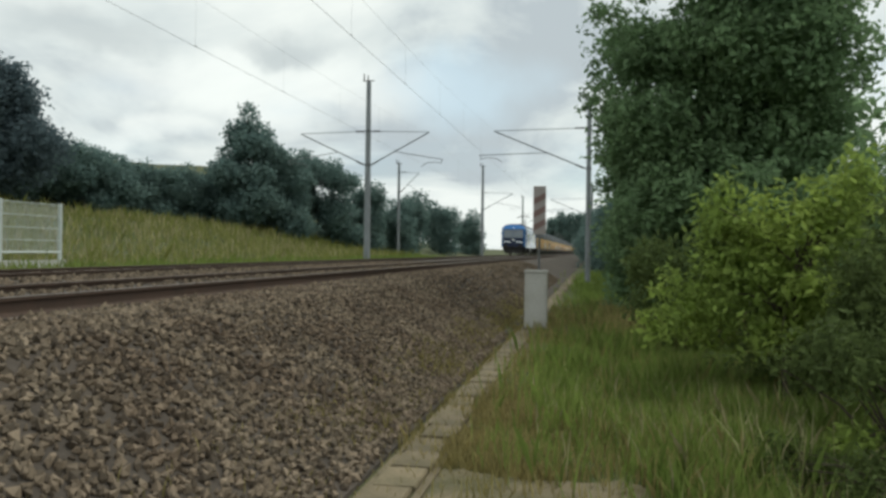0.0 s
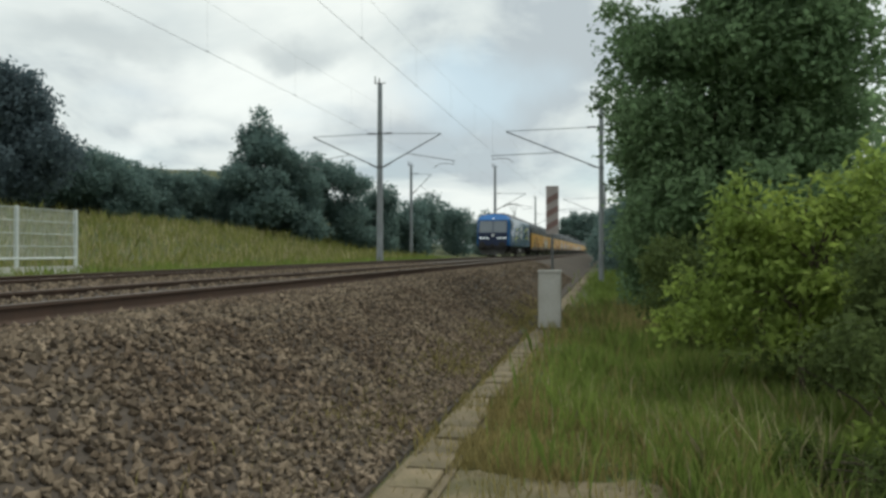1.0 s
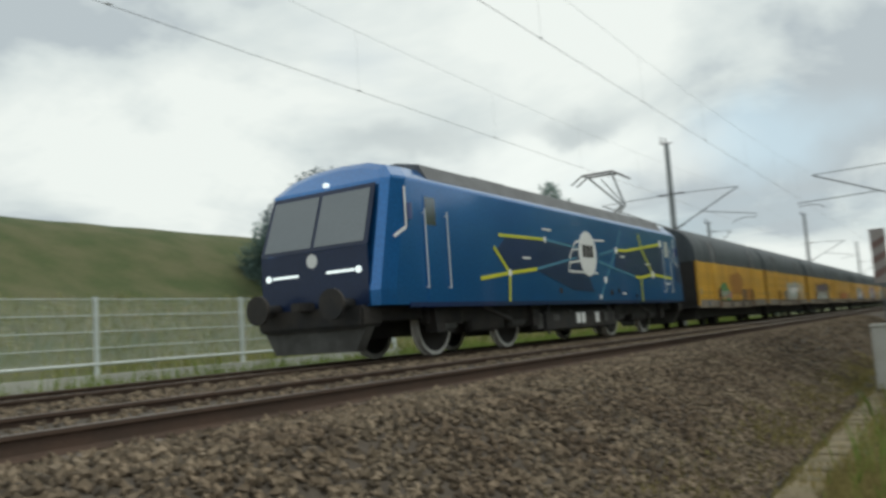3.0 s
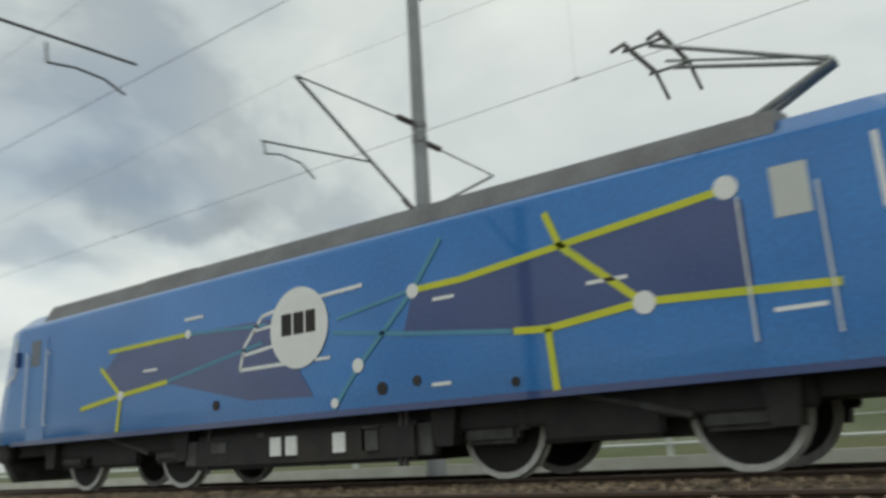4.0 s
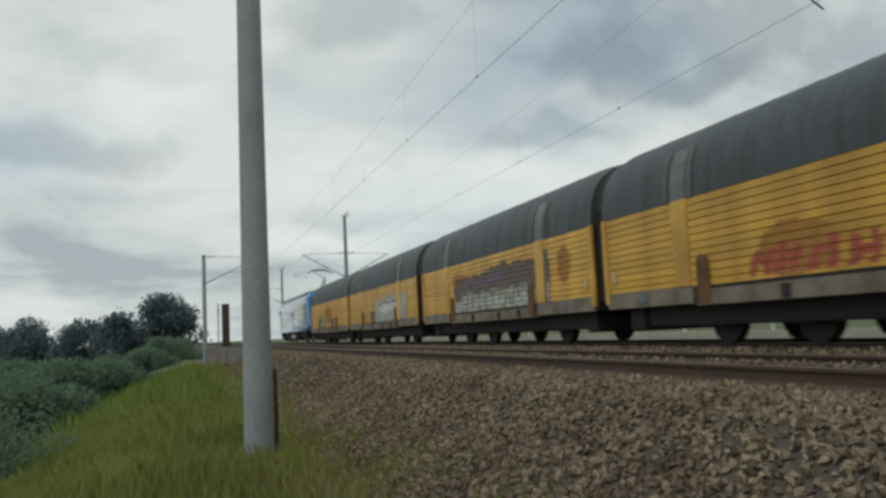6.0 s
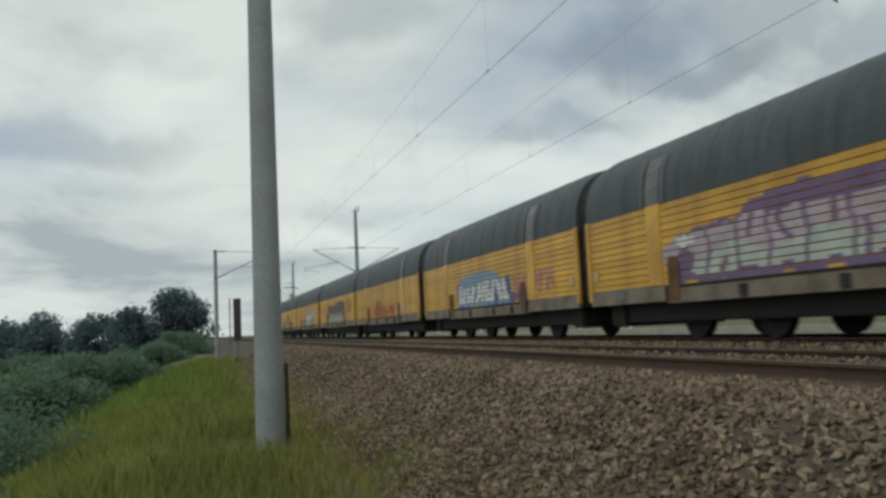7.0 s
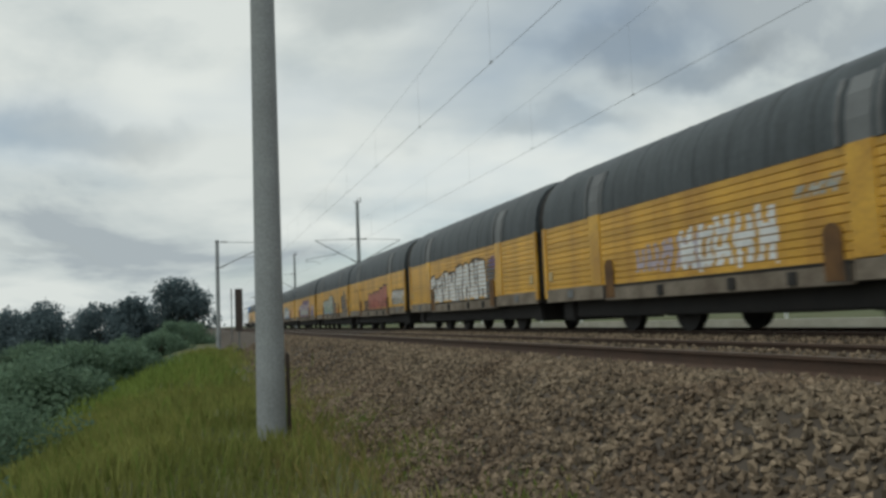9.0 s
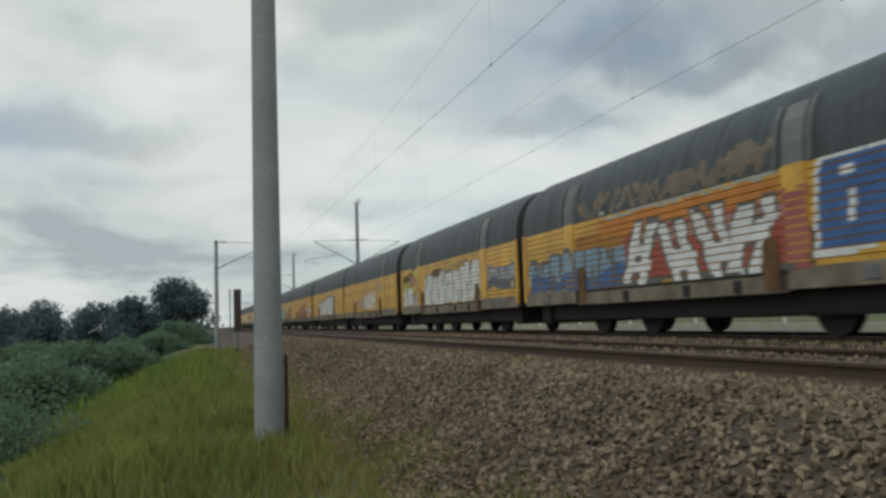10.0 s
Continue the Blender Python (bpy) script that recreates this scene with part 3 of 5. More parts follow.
def blob_set(seed, n, w, d, h0, h1, r):
    """n random lobes in an upright oval w wide, d deep, from h0 to h1."""
    rng = np.random.default_rng(seed)
    out = []
    for k in range(n):
        a = rng.uniform(0, 6.28); q = rng.uniform() ** 0.5
        u = rng.uniform(0.08, 0.95)
        f = math.sin(math.pi * min(0.97, u * 0.8 + 0.17))
        out.append((w * q * f * math.cos(a), d * q * f * math.sin(a), h0 + (h1 - h0) * u, r * rng.uniform(.7, 1.25), r * rng.uniform(.7, 1.25), r * rng.uniform(.55, 1.0)))
    return out


def wall_set(seed, n, x0, x1, y0, y1, z0, z1, r):
    """n random lobes filling a block, for dense growth."""
    rng = np.random.default_rng(seed)
    return [(rng.uniform(x0, x1), rng.uniform(y0, y1), rng.uniform(z0, z1), r * rng.uniform(.7, 1.25), r * rng.uniform(.7, 1.25), r * rng.uniform(.6, 1.05)) for _ in range(n)]


def kept_within(blobs, x0, x1, high=99.0):
    """Moves lobes inwards so that the crown stays between x0 and, above the height high, x1."""
    out = []
    for k, (x, y, z, a, b, c) in enumerate(blobs):
        x = max(x, x0 + 1.2 * a + (1.0 if z > 7.6 else 0.0))
        if z > high:
            x = min(x, x1 - 1.2 * a)
        if high < 9 and x > -2.1 and z > 6.6 and k % 5:
            continue        # the crown thins out on that side
        out.append((x, y, z, a, b, c))
    return out


# large dark trees along the near side
build_tree("broadleaf_tree", 5.6, 22.0, kept_within(wall_set(3, 48, -3.7, 2.6, -3, 2.5, 0.8, 14.5, 1.6) + wall_set(34, 30, -5.0, -3.6, -2, 3, 0.2, 7.5, 0.9) + wall_set(33, 28, -3.2, 2.6, -3, 0, 6.5, 15, 1.45) + [(-2.8, -2, 12.0, 1.3, 1.3, 1.2), (-3.2, -2, 13.4, 1.1, 1.1, 1.0)], -5.55, 0.85, 4.0) + [(-1.5, -2, 13.5, 1.5, 1.5, 1.2), (-5.0, -1, 6.6, .8, .8, .5), (-5.2, -1, 7.6, .6, .6, .4), (-4.0, -1, 8.6, .9, .8, .5), (-5.1, -1, 5.5, .8, .8, .7), (-5.0, -1, 4.4, .7, .7, .6), (-3.6, -1, 10.2, 1.1, 1.1, .9), (-3.9, -1, 2.4, 1.2, 1.2, 1.3), (-3.4, -1, 3.8, 1.3, 1.3, 1.2)], 175000, 0.1, M["leaf_dark"], "large dark green broadleaf tree, dense to the ground", 0.35, seed=3, spray=9)
build_tree("broadleaf_tree", 11.6, 20.0, wall_set(8, 36, -3.2, 4.5, -2.5, 2.5, 0.5, 4.0, 1.4), 42000, 0.12, M["leaf_dark"], "dark green broadleaf tree beside the path", 0.35, seed=8, spray=9)
build_tree("broadleaf_tree", 6.0, 36.0, kept_within(wall_set(9, 36, -5.2, 3.0, -4, 4, 0.5, 8.5, 1.6), -5.4, 9), 30000, 0.15, M["leaf_dark"], "dark green tree standing behind another", 0.3, seed=9)
# added trees, hidden behind the large one, that shade the coming train
for i, (x, y, h) in enumerate(((8.0, 47, 9.5), (9.0, 60, 12), (8.5, 74, 14.5), (9.5, 90, 16), (9.0, 108, 16), (9.5, 126, 16), (10.0, 146, 16))):
    build_tree("broadleaf_tree", x, y, wall_set(70 + i, 26, -4.5, 4, -7, 7, 1.5, h * .9, 2.6), 9000, 0.34, M["leaf_dark"], "tall dark tree added out of view to shade the train", 0.35, seed=170 + i, group="wood beside the line")
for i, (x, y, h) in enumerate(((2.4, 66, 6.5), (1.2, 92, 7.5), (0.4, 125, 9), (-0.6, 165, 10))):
    build_tree("distant_tree", x, y, blob_set(30 + i, 24, 2.2, 6, 0.3, h * 0.8, 1.7), 9000, 0.22, M["leaf_far_haze"], "distant dark tree beside the tracks", 0.25, seed=30 + i, group="distant trees beside the line")

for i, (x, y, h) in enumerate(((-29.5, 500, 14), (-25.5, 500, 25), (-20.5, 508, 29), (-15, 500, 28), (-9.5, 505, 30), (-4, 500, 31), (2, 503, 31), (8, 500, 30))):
    build_tree("forest_tree", x, y, blob_set(140 + i, 30, 3.6, 4.5, 1.0, h * 0.86, 3.2), 5000, 0.6, M["leaf_far_haze"], "tall dark tree at the edge of a far wood", 0.5, seed=140 + i, group="edge of the far wood")

# light green shrub and undergrowth
build_tree("shrub", 2.05, 9.0, wall_set(5, 12, -0.8, 0.5, -.3, .7, 0.85, 1.75, 0.24) + [(-.75, 0, 2.25, .2, .2, .3), (-.68, 0, 1.9, .3, .25, .3), (-.3, 0, 2.05, .3, .25, .3), (.72, 0.2, 2.5, .2, .2, .36), (0.1, 0, 1.95, .35, .3, .3), (-1.15, 0, 1.35, .25, .25, .18), (-1.3, 0, .95, .22, .25, .14), (-.95, 0, 1.15, .3, .3, .25), (0.3, 0, 2.3, .2, .2, .28), (.5, 0, 2.1, .25, .2, .3), (-.5, 0, 1.5, .4, .3, .3)], 8500, 0.054, M["leaf_light"], "light green leafy shrub at the edge of the trees", 0.04, category="shrub", seed=5, limbs=22, spray=9)
build_tree("shrub", 2.9, 9.8, wall_set(15, 24, -1.4, 1.6, -.5, .7, 0.1, 2.1, 0.42), 10000, 0.06, M["leaf_mid"], "mid-green shrub behind a lighter one", 0.04, category="shrub", seed=15, limbs=16, spray=9)
build_tree("shrub", 3.1, 7.6, wall_set(16, 18, -0.7, 1.2, -.5, .7, 0.3, 1.9, 0.33), 7500, 0.048, M["leaf_mid"], "tall mid-green shrub with loose branches", 0.04, category="shrub", seed=16, limbs=16, spray=9)
build_tree("shrub", 2.15, 6.2, wall_set(6, 18, -.55, .7, -.4, .5, 0.15, 1.15, 0.24), 4500, 0.036, M["leaf_mid"], "thin scrubby bush with bare stems", 0.03, category="shrub", seed=6, limbs=26, spray=7)
build_tree("shrub", 1.95, 5.9, wall_set(26, 8, -.2, .7, -.3, .4, 0.25, 0.75, 0.16), 1500, 0.05, M["leaf_light"], "small yellowish shrub in tall grass", 0.02, category="shrub", seed=26, limbs=10)
build_tree("shrub", 1.95, 5.5, wall_set(47, 24, -.75, .9, -.6, .6, 0.02, 0.5, 0.17), 10000, 0.028, M["leaf_mid"], "low dark weeds at the edge of the grass", 0.02, category="shrub", seed=47, limbs=20, spray=7)
build_tree("shrub", 2.75, 6.7, wall_set(46, 22, -.45, .9, -.4, .6, 0.1, 1.5, 0.27), 9000, 0.036, M["leaf_mid"], "dark brownish undergrowth among tall stalks", 0.03, category="shrub", seed=46, limbs=24, spray=7)
build_tree("shrub", 2.6, 13.5, wall_set(7, 22, -1.6, 1.6, -1, 1, 0.0, 1.9, 0.55), 10000, 0.06, M["leaf_mid"], "dark green bush under the large tree", 0.06, category="shrub", seed=7)

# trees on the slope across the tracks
build_tree("round_tree", -36.2, 42.0, blob_set(11, 44, 3.9, 3.6, 0.3, 8.6, 1.7), 34000, 0.17, M["leaf_navy_haze"], "large round dark tree on the grassy slope", 0.35, seed=11)
build_tree("pointed_tree", -30, 66, blob_set(12, 34, 2.8, 2.8, 0.3, 9.4, 1.4) + [(0, 0, 9.9, .9, .9, 1.3)], 22000, 0.2, M["leaf_far_haze"], "tall pointed dark tree on the slope", 0.3, seed=12)
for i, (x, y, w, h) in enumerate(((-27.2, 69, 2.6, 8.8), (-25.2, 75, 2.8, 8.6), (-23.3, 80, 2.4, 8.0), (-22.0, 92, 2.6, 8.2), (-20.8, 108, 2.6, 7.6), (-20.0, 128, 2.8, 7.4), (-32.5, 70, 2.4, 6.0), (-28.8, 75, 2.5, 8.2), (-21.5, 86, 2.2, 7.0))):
    build_tree("slope_tree", x, y, wall_set(40 + i, 22, -w * .6, w * .6, -w * .6, w * .6, 0.3, h * .82, 1.35), 11000, 0.19, M["leaf_far_haze"], "dark tree in the row on the slope", 0.25, seed=40 + i, group="trees on the slope")
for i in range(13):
    build_tree("hedge_bush", -41.5 + 0.75 * i, 44 + 2.6 * i, wall_set(60 + i, 22, -2.2, 2.2, -2.2, 2.2, 0.3, 4.1, 1.1), 9500, 0.17, M["leaf_far_haze"], "hedge bush on the slope, its leaf colour paled for haze", 0.1, category="bush", seed=60 + i, group="hedge on the slope")

# scrub and trees on the low side down the line
for i, (x, y, w, h) in enumerate(((2.7, -9.6, 1.0, 0.55), (3.6, -11.6, 1.4, 0.8), (3.4, -16, 1.6, 1.0), (5.2, -27, 3.2, 1.9), (8.5, -33, 4, 2.4), (4.2, -38, 3, 1.9), (7.0, -46, 4, 2.4), (12, -45, 5, 2.8), (5, -55, 3.5, 2.2), (14, -30, 4, 2.0), (8, -20, 2.6, 1.4), (18, -55, 6, 2.8), (5.5, -13, 1.6, 1.0), (9, -14, 2, 1.2), (24, -60, 6, 2.8), (30, -75, 8, 3), (11, -70, 6, 3), (1.5, -88, 4, 2.3), (7, -92, 5, 2.6), (14, -92, 6, 2.6), (22, -90, 7, 2.6), (40, -95, 9, 3.4), (3, -72, 3, 1.6), (2.6, -98, 4, 2.4), (8, -101, 4, 2.6))):
    build_tree("scrub_bush", x, y, blob_set(80 + i, 20, w, w, 0.0, h, 0.9 if h > 0.9 else 0.4), 8000, 0.12 if h > 1.2 else 0.055, M["leaf_scrub"], "dull green scrub below the embankment", 0.08, category="bush", seed=80 + i, group="scrub below the line")
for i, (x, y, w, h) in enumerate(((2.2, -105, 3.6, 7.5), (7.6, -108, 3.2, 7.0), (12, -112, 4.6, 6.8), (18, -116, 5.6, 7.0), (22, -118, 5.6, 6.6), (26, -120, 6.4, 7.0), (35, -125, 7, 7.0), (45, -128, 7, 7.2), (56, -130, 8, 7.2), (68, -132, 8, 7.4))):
    build_tree("distant_tree", x, y, blob_set(100 + i, 26, w, w, 0.0, h, 1.8), 8000, 0.28, M["leaf_navy_haze"], "distant dark tree on the low horizon", 0.3, seed=100 + i, group="distant trees on the horizon")


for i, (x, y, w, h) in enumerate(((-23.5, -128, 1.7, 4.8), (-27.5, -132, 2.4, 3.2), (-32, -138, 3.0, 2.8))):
    build_tree("distant_tree", x, y, blob_set(120 + i, 22, w, w, 0.0, h, 1.4), 5000, 0.22, M["leaf_far_haze"], "distant tree across the tracks, its leaf colour paled for haze", 0.25, seed=120 + i, group="distant trees across the tracks")


def build_grass(name, patches, material, label, seed):
    """Blades of grass: (count, x0, x1, y0, y1, height)."""
    rng = np.random.default_rng(seed)
    V = []
    for count, x0, x1, y0, y1, h in patches:
        x = rng.uniform(x0, x1, count); y = rng.uniform(y0, y1, count)
        # uneven borders and bare spots
        x = x + rng.normal(size=count) * min(0.5, (x1 - x0) * 0.14); y = y + rng.normal(size=count) * min(1.6, (y1 - y0) * 0.15)
        keep = np.sin(x * 1.3 + 2.0 * np.sin(y * 0.9)) * np.sin(y * 1.1 + 1.5 * np.sin(x * 1.2)) + rng.normal(size=count) * 0.5 > -0.45
        keep &= ~((x > -1.3) & (x < 0.45 + 0.1 * np.sin(y * 5)) & (y > 2.5) & (y < 6.0 + 0.12 * np.sin(x * 4)) & (rng.uniform(size=count) < 0.86))
        keep &= ~((np.abs(x + 1.37) < 0.15) & (rng.uniform(size=count) < 0.7))
        x, y = x[keep], y[keep]
        count = len(x)
        tuft = np.sin(x * 2.1 + 1.3 * np.sin(y * 1.7)) * np.cos(y * 1.9 + x) * 0.35 + 0.8
        z = np.array([max(ground_z(a, b), bed_z(a) if a < -1.8 else -9) for a, b in zip(x, y)]) - 0.03
        hh = h * rng.uniform(0.45, 1.2, count) * tuft
        a = rng.uniform(0, 6.28, count); w = 0.0022 + 0.0032 * rng.uniform(size=count) + 0.0005 * np.hypot(x, y)
        dx, dy = np.cos(a) * w, np.sin(a) * w
        b = rng.uniform(0, 6.28, count); l = hh * rng.uniform(0.05, 0.5, count)
        lx, ly = np.cos(b) * l, np.sin(b) * l
        q = np.empty((count, 5, 3))
        q[:, 0] = np.stack([x - dx, y - dy, z], 1); q[:, 1] = np.stack([x + dx, y + dy, z], 1)
        q[:, 2] = np.stack([x + dx * .7 + lx * .35, y + dy * .7 + ly * .35, z + hh * .6], 1)
        q[:, 4] = np.stack([x - dx * .7 + lx * .35, y - dy * .7 + ly * .35, z + hh * .6], 1)
        q[:, 3] = np.stack([x + lx, y + ly, z + hh * 0.97], 1)
        V.append(q.reshape(-1, 3))
    V = np.concatenate(V)
    g = pydata(name, V.tolist(), np.arange(len(V)).reshape(-1, 5).tolist(), material)
    tagged(g, label, "grass", kind="stuff")


build_grass("tall_grass", [(34000, -0.1, 3.2, 6.2, 14, 0.55), (7000, 0.3, 1.2, 5.0, 7.0, 0.36), (9000, -0.5, 4.0, 14, 30, 0.38), (6000, -0.6, 3, 30, 60, 0.5), (4000, -0.6, 3.5, -22, -3, 0.36), (4500, -2.6, -1.5, -14, -3, 0.14), (8000, -0.8, 6, -45, -22, 0.6), (7000, -15.5, -13.2, 5, 70, 0.5)], M["grass_green"], "tall green grass beside the path", 1)
build_grass("dry_grass", [(7000, -1.1, 4, -3, 5.5, 0.13), (19000, -1.15, 1.2, 5.4, 9, 0.19), (5000, 0.0, 1.3, 5.2, 9, 0.40), (7000, -2.45, -1.60, 3, 24, 0.15), (3000, -1.62, -1.2, 3, 26, 0.11), (9000, -2.35, -1.62, 4, 16, 0.09), (6500, -1.72, -1.15, 4.2, 16, 0.085), (5000, -1.2, 0.3, 5.9, 9, 0.22), (7000, -1.2, 1.0, 8, 24, 0.3), (5000, 0.2, 3.0, 8, 20, 0.6), (6000, -1.9, -0.6, -24, -4, 0.22), (2500, -2.6, -1.6, -26, -4, 0.15), (6000, -2.9, -1.6, -16, -3, 0.10)], M["grass_dry"], "dry yellowish grass and weeds", 2)
build_grass("meadow_grass", [(16000, -34, -16.9, 12, 78, 0.9), (38000, -1.1, 3.5, -22, -3, 0.34), (7000, -2.0, 0.5, -60, -18, 0.4), (5000, -16.3, -13.2, 8, 70, 0.35)], M["grass_meadow"], "long yellow-green meadow grass on the slope", 3)
build_grass("straw_stalks", [(5000, -32, -17.2, 14, 66, 0.85), (900, 0.3, 3.0, 5.3, 8.5, 0.62), (500, -0.3, 1.2, 7, 11, 0.5), (400, 1.6, 3.0, 5.0, 6.6, 0.5)], M["straw"], "pale dry straw stalks among green grass", 4)


def build_worn_patch():
    """A bare trodden strip of sandy soil from the trough into the grass."""
    rng = np.random.default_rng(12)
    n, m = 22, 40
    verts, faces = [], []
    for i in range(n + 1):
        for j in range(m + 1):
            u, w = i / n, j / m
            x = -1.19 + 1.72 * u + 0.08 * math.sin(9 * w + 2) * u
            y = 2.4 + (3.68 + 0.09 * math.sin(5 * u + 1) + 0.05 * math.sin(17 * u)) * w
            rim = min(u, 1 - u, w, 1 - w) > 0.001
            verts.append((x, y, ground_z(x, y) + (0.02 + 0.008 * rng.normal() if rim else -0.02)))
    for i in range(n):
        for j in range(m):
            a = i * (m + 1) + j
            faces.append((a, a + m + 1, a + m + 2, a + 1))
    g = pydata("worn_ground", verts, faces, M["worn_soil"])
    tagged(g, "bare trodden strip of sandy soil beside the cable trough", "bare ground", kind="structure")


build_worn_patch()


# ---------------------------------------------------------------- train
M["loco_blue"] = mat("blue_loco_paint", (0.022, 0.165, 0.46), 0.28, metal=0.55, second=(0.017, 0.13, 0.38), scale=0.6, amount=0.7, fine=20, spec=0.5)
M["loco_navy"] = mat("dark_blue_loco_paint", (0.034, 0.060, 0.19), 0.3, metal=0.5, second=(0.024, 0.045, 0.15), scale=0.6, amount=0.7, fine=20, spec=0.5)
M["loco_roof"] = mat("grey_loco_roof", (0.14, 0.145, 0.15), 0.5, second=(0.09, 0.09, 0.095), scale=1.5, amount=0.8, fine=20)
# navy of the cab front, deepened to hold the shade of its backlit face
M["front_navy_shade"] = mat("shade_darkened_navy_front", (0.012, 0.026, 0.075), 0.3, second=(0.009, 0.019, 0.055), scale=0.8, amount=0.7, fine=20, spec=0.4)
for nm in ("loco_blue", "loco_navy"):
    M[nm].node_tree.nodes["Principled BSDF"].inputs["Coat Weight"].default_value = 1.0
    M[nm].node_tree.nodes["Principled BSDF"].inputs["Coat Roughness"].default_value = 0.06
M["line_yellow"] = mat("yellow_green_line_paint", (0.62, 0.62, 0.04), 0.45, second=(0.42, 0.52, 0.05), scale=1.5)
M["line_teal"] = mat("pale_blue_line_paint", (0.10, 0.30, 0.42), 0.45, second=(0.08, 0.24, 0.40), scale=1.5)
M["white_paint"] = mat("white_paint", (0.82, 0.83, 0.82), 0.5, second=(0.7, 0.71, 0.7), scale=2, amount=0.4)
M["dark_paint"] = mat("black_underframe_paint", (0.022, 0.022, 0.023), 0.7, second=(0.045, 0.038, 0.032), scale=2.5, amount=0.8, fine=25)
M["axle_box"] = mat("dusty_grey_steel", (0.10, 0.10, 0.095), 0.7, second=(0.05, 0.048, 0.045), scale=3, amount=0.8)
M["wheel_face"] = mat("dusty_wheel_steel", (0.035, 0.032, 0.03), 0.7, second=(0.02, 0.018, 0.017), scale=5)
M["wheel_rim"] = mat("bright_wheel_rim", (0.80, 0.79, 0.75), 0.5, metal=0.1, second=(0.55, 0.52, 0.47), scale=9, amount=0.8)
M["glass"] = mat("reflecting_cab_glass", (0.17, 0.19, 0.205), 0.08, metal=0.7, second=(0.145, 0.16, 0.175), scale=2, amount=0.2, spec=0.8)
M["pale_glass"] = mat("pale_window_blind", (0.55, 0.57, 0.55), 0.3, second=(0.45, 0.47, 0.46), scale=2, amount=0.3)
M["wagon_yellow"] = mat("weathered_yellow_slats", (0.70, 0.40, 0.045), 0.38, second=(0.46, 0.24, 0.03), spec=0.5, scale=1.1, amount=0.95, fine=14, rand=0.12)
M["wagon_grey"] = mat("sooty_grey_sheeting", (0.066, 0.079, 0.088), 0.55, second=(0.040, 0.048, 0.053), scale=2.2, amount=0.9, fine=10, streak=(1, 3.0, 0.25))
M["wagon_beam"] = mat("grimy_beige_sole_bar", (0.25, 0.215, 0.17), 0.8, second=(0.12, 0.095, 0.07), scale=1.4, amount=0.9, fine=18)
M["wagon_plate"] = mat("pale_grey_plate", (0.165, 0.175, 0.18), 0.6, second=(0.12, 0.125, 0.13), scale=2, amount=0.8)
M["wagon_rust"] = mat("rusty_brown_steel", (0.17, 0.09, 0.035), 0.85, second=(0.09, 0.05, 0.025), scale=3, amount=0.9)
M["wagon_cream"] = mat("cream_plate", (0.50, 0.40, 0.22), 0.7, second=(0.40, 0.30, 0.15), scale=3)
M["wagon_dark"] = mat("dark_wagon_end", (0.035, 0.032, 0.03), 0.8, second=(0.02, 0.02, 0.02), scale=2)


def lamp_mat():
    m = bpy.data.materials.new("lit_lamp")
    m.use_nodes = True
    b = m.node_tree.nodes["Principled BSDF"]
    b.inputs["Base Color"].default_value = (0.9, 0.9, 0.85, 1)
    b.inputs["Emission Color"].default_value = (0.85, 0.95, 1.0, 1)
    b.inputs["Emission Strength"].default_value = 0.7
    return m


M["lamp"] = lamp_mat()


def wheel_parts(parent, x, y, r, rim=True, name="wheel"):
    """One wheel, outer face towards the sign of x; its own object, so that it can turn."""
    s = 1 if x > 0 else -1
    bm = bmesh.new()
    tube(bm, (-0.065, 0, 0), (0.065, 0, 0), r - 0.075, n=28)
    tube(bm, (-s * 0.03, 0, 0), (s * 0.10, 0, 0), 0.12, n=14)
    w = part(name, bm, M["wheel_face"], parent)
    w.matrix_basis = pose(x, y, r)
    bm = bmesh.new()
    n = 36
    prof = [(-0.07 * s, r - 0.075), (0.07 * s, r - 0.075), (0.07 * s, r), (-0.05 * s, r), (-0.05 * s, r + 0.028), (-0.07 * s, r + 0.028)]
    rings = []
    for k in range(n):
        a = 2 * math.pi * k / n
        rings.append([bm.verts.new((u, q * math.cos(a), q * math.sin(a))) for u, q in prof])
    for k in range(n):
        A, B = rings[k], rings[(k + 1) % n]
        for i in range(len(prof)):
            bm.faces.new((A[i], A[(i + 1) % 6], B[(i + 1) % 6], B[i]))
    bmesh.ops.recalc_face_normals(bm, faces=bm.faces)
    part("tyre", bm, M["wheel_rim"] if rim else M["wheel_face"], w)
    return w


LOCO_HALF = 9.1
TAIL = 0.3            # the trailing end is that much longer
LOCO_OUT = [(1.495, 0.98), (1.50, 1.25), (1.50, 3.29), (1.49, 3.345), (1.44, 3.395), (1.22, 3.60), (0.7, 3.74), (0.0, 3.78)]


def nose_y(z):
    """Distance of the cab's front face from the loco's end at that height."""
    return 0.06 * max(0, 1.2 - z) + max(0.0, z - 2.05) * 0.34 + max(0.0, z - 3.2) * 0.5


